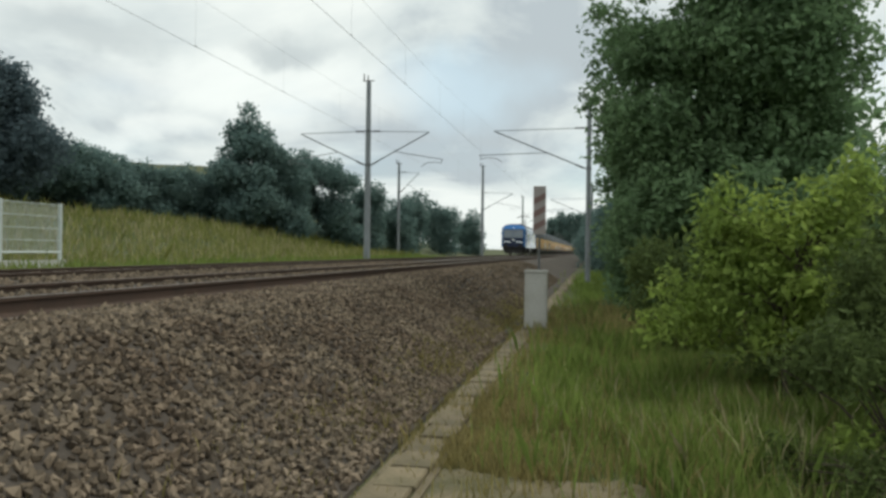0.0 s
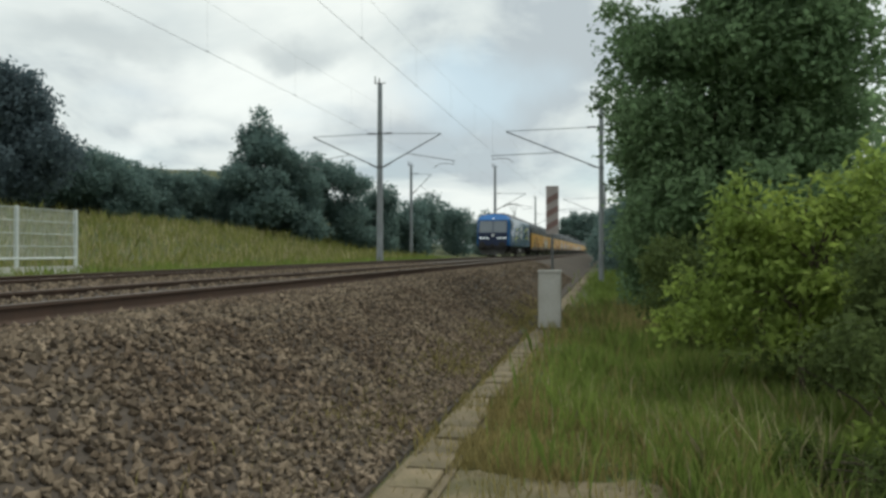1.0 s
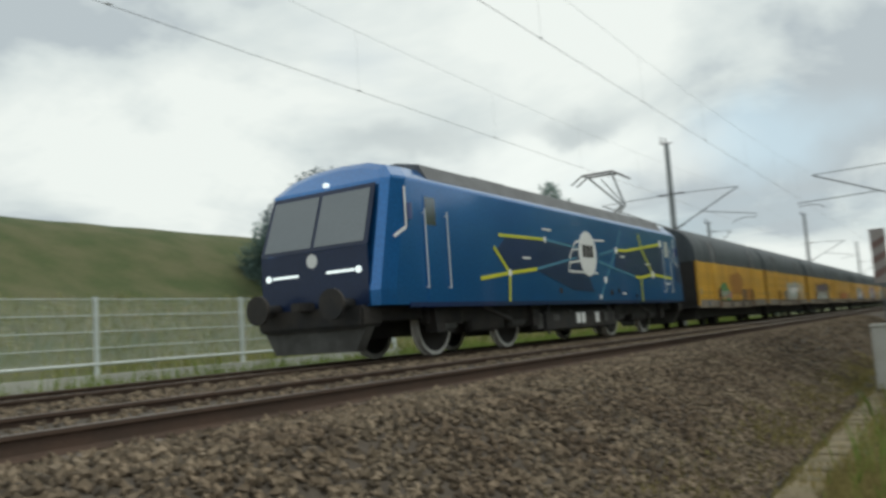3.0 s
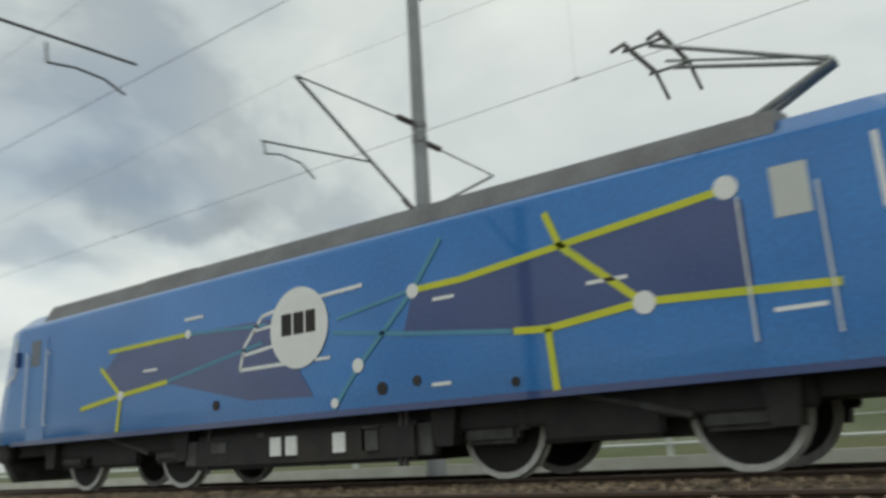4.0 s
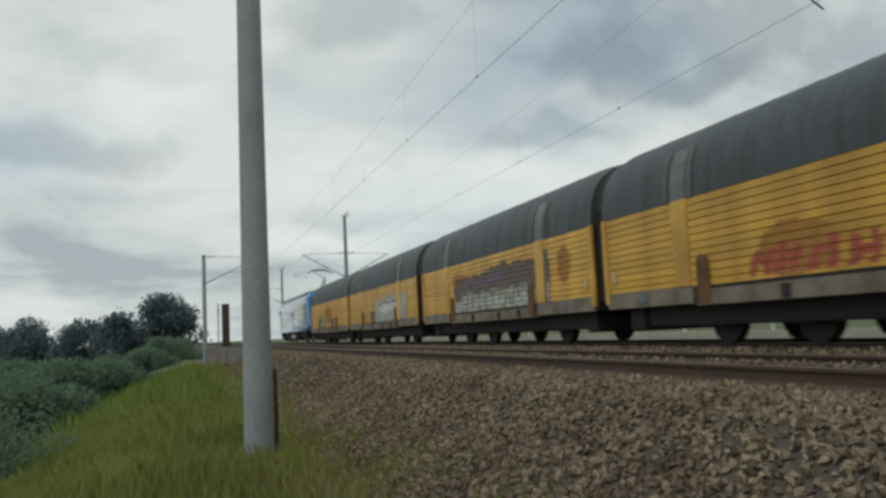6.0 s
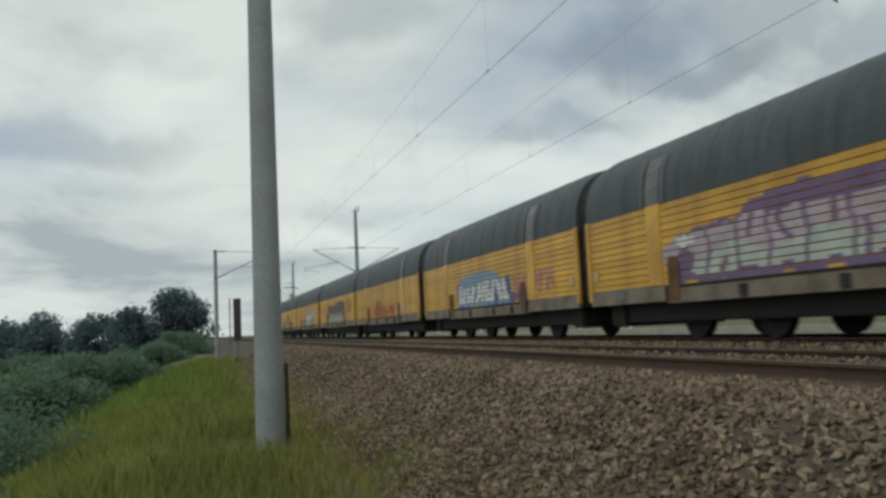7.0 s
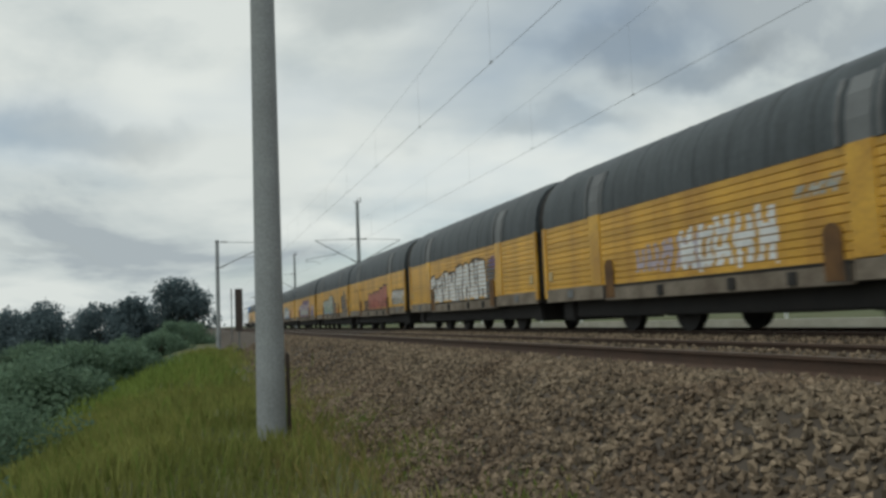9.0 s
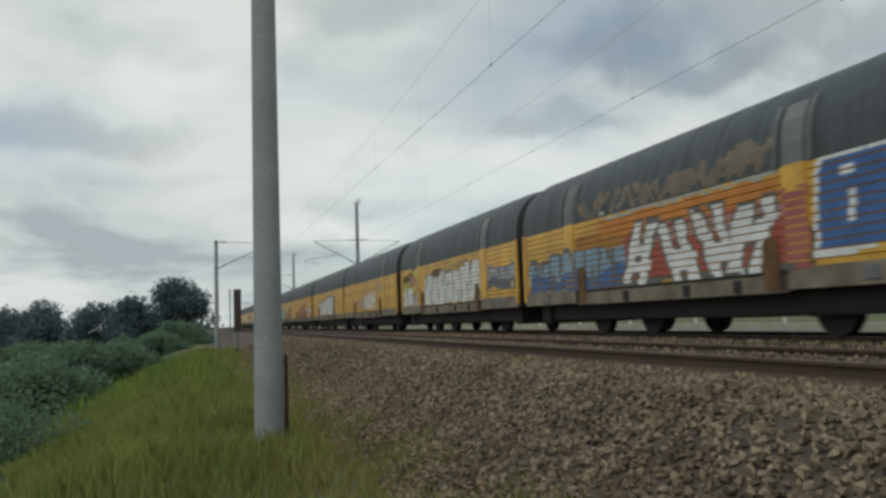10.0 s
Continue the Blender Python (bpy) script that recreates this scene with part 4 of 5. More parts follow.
def build_loco():
    loco = empty("electric_locomotive")
    tagged(loco, "blue electric locomotive with yellow-green lines and raised pantograph", "locomotive")
    # body: rings along y, both ends raked
    half = LOCO_OUT
    ring = half + [(-x, z) for x, z in half[-2::-1]]
    bm = bmesh.new()
    rows = []
    for e, narrow, back in ((-1, 0.87, 0.0), (-1, 0.955, 0.12), (-1, 1.0, 0.5), (-1, 1.0, 3.2), (1, 1.0, 3.2), (1, 1.0, 0.5), (1, 0.955, 0.12), (1, 0.87, 0.0)):
        row = []
        for x, z in ring:
            rake = nose_y(z) if back < 3 else 0
            row.append(bm.verts.new((x * narrow, e * (LOCO_HALF + (TAIL if e > 0 and back < 3 else 0) - back - rake), z - (0.10 if narrow < .9 and z > 3.3 else 0))))
        rows.append(row)
    for A, B in zip(rows, rows[1:]):
        for i in range(len(ring) - 1):
            bm.faces.new((A[i], A[i + 1], B[i + 1], B[i]))
        bm.faces.new((A[-1], A[0], B[0], B[-1]))
    n = len(ring)
    for R_ in (rows[0], rows[-1]):
        for i in range(n // 2):
            a, b, c, d = R_[i], R_[i + 1], R_[n - 2 - i], R_[n - 1 - i]
            bm.faces.new((a, b, c, d) if b is not c else (a, b, d))
    bmesh.ops.recalc_face_normals(bm, faces=bm.faces)
    part("body", bm, M["loco_blue"], loco)
    # roof deck
    bm = bmesh.new()
    prism(bm, [(1.435, 3.405), (1.25, 3.73), (0.75, 3.83), (-0.75, 3.83), (-1.25, 3.73), (-1.435, 3.405)], 'y', -7.3, 7.3)
    part("roof_cover", bm, M["loco_roof"], loco, "grey roof cover")
    for y, l, h, w in ((-5.6, 1.2, .18, .7), (-3.8, 1.6, .12, .9), (-1.7, 1.4, .22, .6), (0.4, 1.8, .14, .8), (2.6, 1.2, .2, .6), (4.3, 1.0, .14, .8)):
        bm = bmesh.new()
        box(bm, -w, w, y - l / 2, y + l / 2, 3.78, 3.83 + h * 0.5, 0.03)
        part("roof_equipment", bm, M["loco_roof"], loco, "grey roof equipment box")
    for y in (-6.3, -4.8, -2.6, -0.6, 1.6, 3.6):
        bm = bmesh.new()
        ribbed(bm, Vector((0.55, y, 3.80)), Vector((0, 0, 1)), 3, 0.05, 0.04, 0.075)
        part("roof_insulator", bm, M["insulator"], loco)
    # side skirt and sill
    for s in (-1, 1):
        bm = bmesh.new()
        box(bm, s * 1.49 - 0.02, s * 1.49 + 0.02, -8.2, 8.2, 0.93, 1.02)
        part("sill", bm, M["loco_navy"], loco)
        # dark blue fields on the side
        for pts in ([(-4.9, 2.1), (-4.3, 2.5), (-2.3, 2.52), (-0.3, 2.5), (0.6, 1.25), (-0.8, 1.3), (-2.9, 1.75), (-4.25, 1.66)], [(2.5, 2.48), (4.7, 2.66), (6.5, 2.84), (7.6, 2.6), (7.6, 1.78), (5.7, 1.84), (4.5, 1.72), (2.3, 1.9)], [(8.3, 2.3), (8.7, 2.2), (8.75, 1.55), (8.2, 1.7)]):
            bm = bmesh.new()
            prism(bm, [(y, z) for y, z in pts], 'x', s * 1.504, s * 1.508)
            part("colour_field", bm, M["loco_navy"], loco, "dark blue painted field")
        # lines
        def stripe(points, w, m, nm="painted_line"):
            bm = bmesh.new()
            for (y0, z0), (y1, z1) in zip(points, points[1:]):
                d = Vector((y1 - y0, z1 - z0)).normalized()
                nrm = Vector((-d.y, d.x)) * w / 2
                prism(bm, [(y0 + nrm.x, z0 + nrm.y), (y1 + nrm.x, z1 + nrm.y), (y1 - nrm.x, z1 - nrm.y), (y0 - nrm.x, z0 - nrm.y)], 'x', s * 1.509, s * (1.514 if m is M["line_yellow"] else 1.5125))
            part(nm, bm, m, loco)
        Y, B = M["line_yellow"], M["line_teal"]
        stripe([(-4.7, 2.48), (-2.35, 2.52)], 0.07, Y)
        stripe([(-2.35, 2.52), (-0.4, 2.42)], 0.05, B)
        stripe([(-5.6, 1.5), (-4.3, 1.65), (-2.9, 1.78)], 0.08, Y)
        stripe([(-2.9, 1.78), (-0.5, 2.15)], 0.05, B)
        stripe([(-4.95, 2.2), (-4.28, 1.65), (-4.37, 1.02)], 0.08, Y)
        stripe([(2.5, 2.5), (3.3, 2.52), (4.75, 2.68), (6.1, 2.83), (6.7, 2.9)], 0.085, Y)
        stripe([(4.58, 3.12), (4.75, 2.68), (5.7, 1.86)], 0.09, Y)
        stripe([(1.0, 2.12), (2.4, 1.93), (4.0, 1.755)], 0.055, B)
        stripe([(4.03, 1.75), (4.5, 1.72), (5.7, 1.86), (7.7, 1.76)], 0.085, Y)
        stripe([(4.5, 1.72), (4.55, 1.0)], 0.09, Y)
        stripe([(3.0, 3.12), (2.5, 2.5), (1.5, 1.6), (1.0, 1.05)], 0.07, B)
        stripe([(2.4, 2.5), (1.1, 2.3)], 0.05, B)
        for y, z, r in ((2.5, 2.49, .10), (1.48, 1.6, .10), (-2.35, 2.52, .075), (-4.28, 1.65, .085), (5.72, 1.85, .13), (6.75, 2.92, .13), (1.02, 1.12, .07)):
            bm = bmesh.new(); tube(bm, (s * 1.509, y, z), (s * 1.517, y, z), r, n=20); part("painted_dot", bm, M["white_paint"], loco)
        for y, z, l in ((5.3, 2.15, .5), (3.0, 2.3, .35), (-3.4, 2.0, .4), (0.8, 1.75, .3), (7.3, 1.55, .5), (2.9, 1.2, .3), (-2.2, 2.75, .5)):
            bm = bmesh.new(); box(bm, s * 1.511 - .003, s * 1.511 + .003, y - l / 2, y + l / 2, z, z + .045); part("lettering_bar", bm, M["white_paint"], loco, "small illegible white lettering")
        for y, z, r in ((1.9, 1.25, .09), (-1.6, 1.28, .08), (2.5, 1.3, .07), (4.0, 1.15, .06)):
            bm = bmesh.new(); tube(bm, (s * 1.506, y, z), (s * 1.513, y, z), r, n=16); part("socket_cover", bm, M["dark_paint"], loco)
        # round emblem: white disc, dark bars, white wing outline
        bm = bmesh.new(); tube(bm, (s * 1.510, 0.31, 2.29), (s * 1.519, 0.31, 2.29), 0.61, n=48)
        disc = part("emblem_disc", bm, M["white_paint"], loco, "white round emblem with dark bars")
        for k, (a, b) in enumerate(((-.36, -.14), (-.10, .12), (.16, .36))):
            bm = bmesh.new()
            box(bm, min(s * 1.5195, s * 1.523), max(s * 1.5195, s * 1.523), 0.31 + a, 0.31 + b, 2.19, 2.52)
            part("emblem_bar", bm, M["dark_paint"], disc)
        stripe([(1.6, 2.72), (0.1, 2.66), (-0.5, 2.56), (-0.9, 2.15), (-1.02, 1.78), (0.2, 1.78)], 0.055, M["white_paint"], "emblem_wing")
        stripe([(-0.95, 2.0), (-0.2, 2.08)], 0.05, M["white_paint"], "emblem_wing")
        stripe([(-0.7, 2.35), (-0.15, 2.40)], 0.04, M["white_paint"], "emblem_wing")
        # cab doors, windows, handrails
        for e in (-1, 1):
            bm = bmesh.new(); box(bm, s * 1.508 - .008, s * 1.508 + .008, e * 7.38 - .19, e * 7.38 + .19, 2.48, 3.03, 0.01)
            part("cab_window", bm, M["pale_glass"] if e > 0 else M["glass"], loco)
            for dy in (-.52, .26):
                bm = bmesh.new()
                tube(bm, (s * 1.56, e * (7.38 + dy), 1.28), (s * 1.56, e * (7.38 + dy), 2.78), 0.012)
                tube(bm, (s * 1.49, e * (7.38 + dy), 1.3), (s * 1.56, e * (7.38 + dy), 1.3), 0.010)
                tube(bm, (s * 1.49, e * (7.38 + dy), 2.7), (s * 1.56, e * (7.38 + dy), 2.7), 0.010)
                part("handrail", bm, M["white_paint"], loco)
            bm = bmesh.new(); box(bm, s * 1.50 - .01, s * 1.50 + .01, e * 7.25 - .36, e * 7.25 + .36, 1.0, 3.08, 0.008)
            part("cab_door", bm, M["loco_blue"], loco)
            stripe([(e * 8.2, 3.15), (e * 8.2, 2.4), (e * 8.6, 2.2)], 0.06, M["white_paint"])
    # ends
    for e in (-1, 1):
        far = TAIL if e > 0 else 0.0

        def yz(z, out=0.0):
            return e * (LOCO_HALF + far - nose_y(z) + out)
        for pts, z0, z1 in (([(-1.26, 1.0), (1.26, 1.0), (1.28, 1.55), (1.27, 2.05), (-1.27, 2.05), (-1.28, 1.55)], 1.0, 2.05),):
            bm = bmesh.new()
            prism(bm, pts, 'y', min(yz(1.6, -.03), yz(1.6, .008)), max(yz(1.6, -.03), yz(1.6, .008)))
            part("front_panel", bm, M["front_navy_shade"], loco, "navy front panel, its colour darkened for backlit shade")
        for x0, x1, z0, z1, out, nm, m_ in ((-1.285, 1.285, 2.06, 3.21, .006, "windscreen_surround", M["front_navy_shade"]), (-1.2, -0.04, 2.13, 3.12, .018, "windscreen", M["glass"]), (0.04, 1.2, 2.13, 3.12, .018, "windscreen", M["glass"])):
            bm = bmesh.new()
            q = [(x0, yz(z0, out), z0), (x1, yz(z0, out), z0), (x1 * .97, yz(z1, out), z1), (x0 * .97, yz(z1, out), z1)]
            vs = [bm.verts.new(c) for c in q] + [bm.verts.new((c[0], c[1] - e * 0.01, c[2])) for c in q]
            for f in ((0, 1, 2, 3), (7, 6, 5, 4), (0, 4, 5, 1), (1, 5, 6, 2), (2, 6, 7, 3), (3, 7, 4, 0)):
                bm.faces.new([vs[i] for i in f])
            bmesh.ops.recalc_face_normals(bm, faces=bm.faces)
            part(nm, bm, m_, loco)
        for x in (-1, 1):
            bm = bmesh.new()
            yy = yz(1.6, 0)
            box(bm, min(x * .34, x * 0.98), max(x * .34, x * 0.98), min(yy, yy + e * .03), max(yy, yy + e * .03), 1.615, 1.66, .008)
            part("light_strip", bm, M["lamp"] if e < 0 else M["white_paint"], loco, "lit white light strip" if e < 0 else "")
            bm = bmesh.new(); tube(bm, (x * 1.08, yz(1.6, -.05), 1.635), (x * 1.08, yz(1.6, .035), 1.635), 0.062, n=18)
            part("headlight", bm, M["lamp"] if e < 0 else M["glass"], loco, "lit round headlight" if e < 0 else "")
            bm = bmesh.new()
            tube(bm, (x * .875, e * (9.0 + far), 1.04), (x * .875, e * (9.62 + far), 1.04), 0.10, n=14)
            tube(bm, (x * .875, e * (9.60 + far), 1.04), (x * .875, e * (9.67 + far), 1.04), 0.27, n=22)
            part("buffer", bm, M["dark_paint"], loco)
            bm = bmesh.new(); tube(bm, (x * 1.52, e * (8.1 + far), 2.55), (x * 1.52, e * (8.1 + far), 2.85), 0.06, n=8); part("mirror", bm, M["loco_navy"], loco)
        bm = bmesh.new(); tube(bm, (0, yz(3.32, -.05), 3.34), (0, yz(3.32, .03), 3.34), 0.05, n=16); part("top_light", bm, M["lamp"] if e < 0 else M["glass"], loco)
        bm = bmesh.new(); tube(bm, (0, yz(1.85, -.02), 1.88), (0, yz(1.85, .012), 1.88), 0.13, n=20); part("front_badge", bm, M["white_paint"], loco, "small white front badge")
        bm = bmesh.new(); box(bm, -1.25, 1.25, min(e * (8.7 + far), e * (9.3 + far)), max(e * (8.7 + far), e * (9.3 + far)), 0.62, 1.0, .05); part("buffer_beam", bm, M["dark_paint"], loco)
        bm = bmesh.new()
        prism(bm, [(-1.2, 0.62), (1.2, 0.62), (0.95, 0.2), (-0.95, 0.2)], 'y', min(e * (8.9 + far), e * (9.15 + far)), max(e * (8.9 + far), e * (9.15 + far))); part("snow_plough", bm, M["axle_box"], loco)
        bm = bmesh.new(); box(bm, -.12, .12, min(e * (9.2 + far), e * (9.6 + far)), max(e * (9.2 + far), e * (9.6 + far)), .95, 1.12, .02); part("coupling_hook", bm, M["dark_paint"], loco)
    # underframe
    bm = bmesh.new(); box(bm, -1.1, 1.1, -8.6, 8.6, 0.72, 0.97); part("underframe", bm, M["dark_paint"], loco)
    bm = bmesh.new(); box(bm, -1.36, 1.36, -2.35, 2.35, 0.28, 0.80, .06); part("transformer_tank", bm, M["dark_paint"], loco)
    for s in (-1, 1):
        for y in (-0.36, -0.02, 0.95, 1.56):
            bm = bmesh.new(); box(bm, s * 1.37 - .02, s * 1.37 + .02, y - .12, y + .12, .44, .72, .01)
            part("equipment_cover", bm, M["axle_box"] if y > 1 else M["white_paint"], loco)
        for y, z, l, h, deep in ((-0.74, .70, .20, .22, 1.34), (1.51, .60, .32, .34, 1.36), (2.42, .55, .26, .42, 1.30), (-2.5, .55, .30, .40, 1.30), (-1.7, .62, .40, .20, 1.37)):
            bm = bmesh.new(); box(bm, min(s * 1.1, s * deep), max(s * 1.1, s * deep), y - l / 2, y + l / 2, z - h / 2, z + h / 2, .02)
            part("equipment_box", bm, M["axle_box"], loco, "dusty grey equipment box")
        for y in (-2.05, 2.0, 2.1):
            bm = bmesh.new(); tube(bm, (s * 1.3, y, .22), (s * 1.3, y + .05, .95), .035, n=8); part("air_pipe", bm, M["axle_box"], loco)
        for e in (-1, 1):
            for y in (2.75, 6.95):
                bm = bmesh.new(); prism(bm, [(e * y - .2, .92), (e * y + .2, .92), (e * y + .14, .45), (e * y - .14, .45)], 'x', s * 1.05, s * 1.32); part("sand_box", bm, M["dark_paint"], loco)
    wheels = []
    for e in (-1, 1):
        yc = e * 4.9
        for s in (-1, 1):
            bm = bmesh.new()
            box(bm, s * 1.10 - .10, s * 1.10 + .10, yc - 2.35, yc + 2.35, .62, .97, .03)
            box(bm, s * 1.12 - .09, s * 1.12 + .09, yc - .75, yc + .75, .42, .72, .04)
            part("bogie_frame", bm, M["dark_paint"], loco)
            for dy in (-1.55, 1.55):
                bm = bmesh.new()
                box(bm, s * 1.02 - .14, s * 1.02 + .14, yc + dy - .40, yc + dy + .40, .44, .92, .06)
                part("axle_box", bm, M["axle_box"], loco)
                for k in (-.5, .5):
                    bm = bmesh.new()
                    ribbed(bm, Vector((s * 1.12, yc + dy + k, .58)), Vector((0, 0, 1)), 5, 0.055, 0.07, 0.10, 12)
                    part("spring", bm, M["axle_box"], loco)
                wheels.append(wheel_parts(loco, s * 0.765, yc + dy, 0.625))
            bm = bmesh.new(); tube(bm, (s * 1.2, yc - .2, .95), (s * 1.2, yc + 1.1, .62), .05, n=10); part("damper", bm, M["axle_box"], loco)
        bm = bmesh.new(); box(bm, -.8, .8, yc - 1.9, yc + 1.9, .40, .75); part("bogie_middle", bm, M["dark_paint"], loco)
    # pantograph over the trailing end, raised
    pan = part("pantograph", tube(bmesh.new(), (-.5, 6.6, 3.95), (.5, 6.6, 3.95), .05), M["wire"], loco, "raised single-arm pantograph")
    bm = bmesh.new(); tube(bm, (-.14, 6.4, 3.92), (-.06, 7.8, 4.58), .05); tube(bm, (.14, 6.4, 3.92), (.06, 7.8, 4.58), .05); part("lower_arm", bm, M["wire"], pan)
    bm = bmesh.new(); tube(bm, (-.06, 7.8, 4.58), (-.42, 5.75, 5.36), .03); tube(bm, (.06, 7.8, 4.58), (.42, 5.75, 5.36), .03); tube(bm, (0, 7.75, 4.66), (0, 5.8, 5.28), .02); part("upper_arm", bm, M["wire"], pan)
    for dy in (-.24, .24):
        bm = bmesh.new()
        tube(bm, (-.55, 5.7 + dy, 5.43), (.55, 5.7 + dy, 5.43), .035)
        for s in (-1, 1):
            tube(bm, (s * .55, 5.7 + dy, 5.43), (s * .97, 5.7 + dy, 5.16), .026)
        part("contact_strip", bm, M["insulator"], pan)
    for s in (-1, 1):
        bm = bmesh.new()
        tube(bm, (s * .45, 5.4, 5.38), (s * .45, 6.0, 5.38), .024)
        part("head_bar", bm, M["wire"], pan)
    bm = bmesh.new(); box(bm, -.55, .55, 5.9, 7.1, 3.80, 3.86); part("base_frame", bm, M["loco_roof"], pan)
    return loco, wheels


W_LEN = 12.9
ROOF = [(1.50, 2.52), (1.49, 2.85), (1.42, 3.20), (1.30, 3.45), (1.14, 3.66), (0.82, 3.86), (0.42, 3.96), (0.0, 4.0)]


def build_wagon():
    """One half of an articulated car carrier: slatted yellow sides under a dark curved roof."""
    w = empty("car_carrier_wagon")
    tagged(w, "yellow slatted car carrier wagon with dark curved roof", "wagon", group="wagons of the train")
    h = W_LEN / 2
    bm = bmesh.new()
    ring = ROOF + [(-x, z) for x, z in ROOF[-2::-1]]
    rows = []
    for y, k in ((-h + .05, 0.95), (-h + .12, 0.975), (-h + .25, 0.992), (-h + .5, 1.0), (h - .5, 1.0), (h - .25, 0.992), (h - .12, 0.975), (h - .05, 0.95)):
        rows.append([bm.verts.new((x, y, 2.52 + (z - 2.52) * k)) for x, z in ring])
    for A, B in zip(rows, rows[1:]):
        for i in range(len(ring) - 1):
            bm.faces.new((A[i], A[i + 1], B[i + 1], B[i]))
    for R0 in (rows[0], rows[-1]):
        bm.faces.new([bm.verts.new(v.co) for v in R0])
    bmesh.ops.recalc_face_normals(bm, faces=bm.faces)
    part("roof_shell", bm, M["wagon_grey"], w, "sooty grey curved roof and upper side", smooth=True)
    for s in (-1, 1):
        # upper side: ribs, and a pale plate between two ribs above each yellow post
        for y in (-4.06, -3.34, 3.34, 4.06):
            bm = bmesh.new()
            for (x0, z0), (x1, z1) in zip(ROOF[:3], ROOF[1:4]):
                tube(bm, (s * (x0 + .012), y, z0), (s * (x1 + .012), y, z1), 0.042, n=6)
            part("roof_rib", bm, M["wagon_plate"], w)
        for k in range(13):
            y = -5.7 + 0.95 * k
            if abs(abs(y) - 3.7) < 0.5:
                continue
            bm = bmesh.new()
            for (x0, z0), (x1, z1) in zip(ROOF[:6], ROOF[1:7]):
                tube(bm, (s * x0, y, z0), (s * x1, y, z1), 0.009, n=5)
            part("roof_seam", bm, M["wagon_grey"], w)
        for y in (-3.7, 3.7):
            bm = bmesh.new()
            P_ = [(s * (x + .012), z) for x, z in ROOF[:4]]
            prism(bm, P_ + [(x - s * .02, z) for x, z in P_[::-1]], 'y', y - .22, y + .22)
            part("roof_plate", bm, M["wagon_plate"], w, "pale grey plate on the upper side")
            bm = bmesh.new(); box(bm, s * 1.50 - .025, s * 1.50 + .025, y - .24, y + .24, .98, 2.53, .008)
            part("door_post", bm, M["wagon_yellow"], w)
        # slats
        zs = np.linspace(0.98, 2.52, 13)
        bm = bmesh.new()
        z0, z1 = 0.0, float(zs[1] - zs[0]) - 0.006
        prism(bm, [(1.44, z0), (1.49, z0 + .001), (1.505, z0 + .012), (1.505, z1 - .005), (1.495, z1), (1.44, z1)], 'y', -h + .12, h - .12)
        if s < 0:
            for v in bm.verts:
                v.co.x = -v.co.x
            bmesh.ops.reverse_faces(bm, faces=bm.faces)
        me = bpy.data.meshes.new("slat"); bm.to_mesh(me); bm.free(); me.materials.append(M["wagon_yellow"])
        for z in zs[:-1]:
            share("slat", me, w, pose(0, 0, float(z)))
        for y in (-h + .10, h - .10):
            bm = bmesh.new(); box(bm, s * 1.50 - .03, s * 1.50 + .03, y - .08, y + .08, .80, 2.54, .008)
            part("corner_post", bm, M["wagon_yellow"], w)
        bm = bmesh.new(); box(bm, s * 1.47 - .05, s * 1.47 + .05, -3.4, 3.4, 0.66, 0.945, .012); part("sole_bar", bm, M["wagon_beam"], w)
        bm = bmesh.new(); box(bm, s * 1.485 - .05, s * 1.485 + .05, -3.4, 3.4, 0.95, 0.985, .006); part("sill_edge", bm, M["wagon_dark"], w)
        for e in (-1, 1):
            bm = bmesh.new(); box(bm, s * 1.475 - .05, s * 1.475 + .05, min(e * 3.45, e * 6.35), max(e * 3.45, e * 6.35), 0.70, 1.02, .012); part("end_sill", bm, M["wagon_beam"], w)
            bm = bmesh.new(); box(bm, s * 1.53 - .01, s * 1.53 + .01, e * 5.0 - .14, e * 5.0 + .14, .78, .96, .005); part("label_plate", bm, M["wagon_plate"], w)
            bm = bmesh.new(); box(bm, s * 1.52 - .012, s * 1.52 + .012, e * 6.05 - .10, e * 6.05 + .10, 1.22, 1.44, .006); part("hatch_plate", bm, M["wagon_cream"], w, "small cream plate")
            # arched bracket beside the door post
            bm = bmesh.new()
            A_ = [(e * 3.12 + .17 * math.cos(q), 1.36 + .16 * math.sin(q)) for q in np.linspace(0, math.pi, 9)]
            prism(bm, [(e * 3.12 + .17, .72)] + A_ + [(e * 3.12 - .17, .72)], 'x', s * 1.507, s * 1.54)
            part("winch_cover", bm, M["wagon_rust"], w, "rusty brown arched cover")
            bm = bmesh.new(); tube(bm, (s * 1.53, e * 3.36, .70), (s * 1.53, e * 3.36, 1.0), .03, n=8); part("brace", bm, M["wagon_dark"], w)
        for y in (-1.2, 0.9, 2.3):
            bm = bmesh.new(); box(bm, s * 1.53 - .03, s * 1.53 + .03, y - .09, y + .09, .70, .90, .01); part("lashing_box", bm, M["wagon_dark"], w)
    bm = bmesh.new(); box(bm, -1.44, 1.44, -h + .1, h - .1, .72, .98); part("floor_frame", bm, M["wagon_dark"], w)
    bm = bmesh.new(); box(bm, -1.42, 1.42, -h + .06, h - .06, .98, 2.6); part("inner_body", bm, M["wagon_dark"], w)
    bm = bmesh.new(); box(bm, -1.18, 1.18, -5.4, 5.6, .32, .70, .03); part("underframe_girder", bm, M["wagon_dark"], w)
    bm = bmesh.new(); box(bm, -.25, .25, -h - .3, h + .3, .62, .82); part("centre_sill", bm, M["wagon_dark"], w)
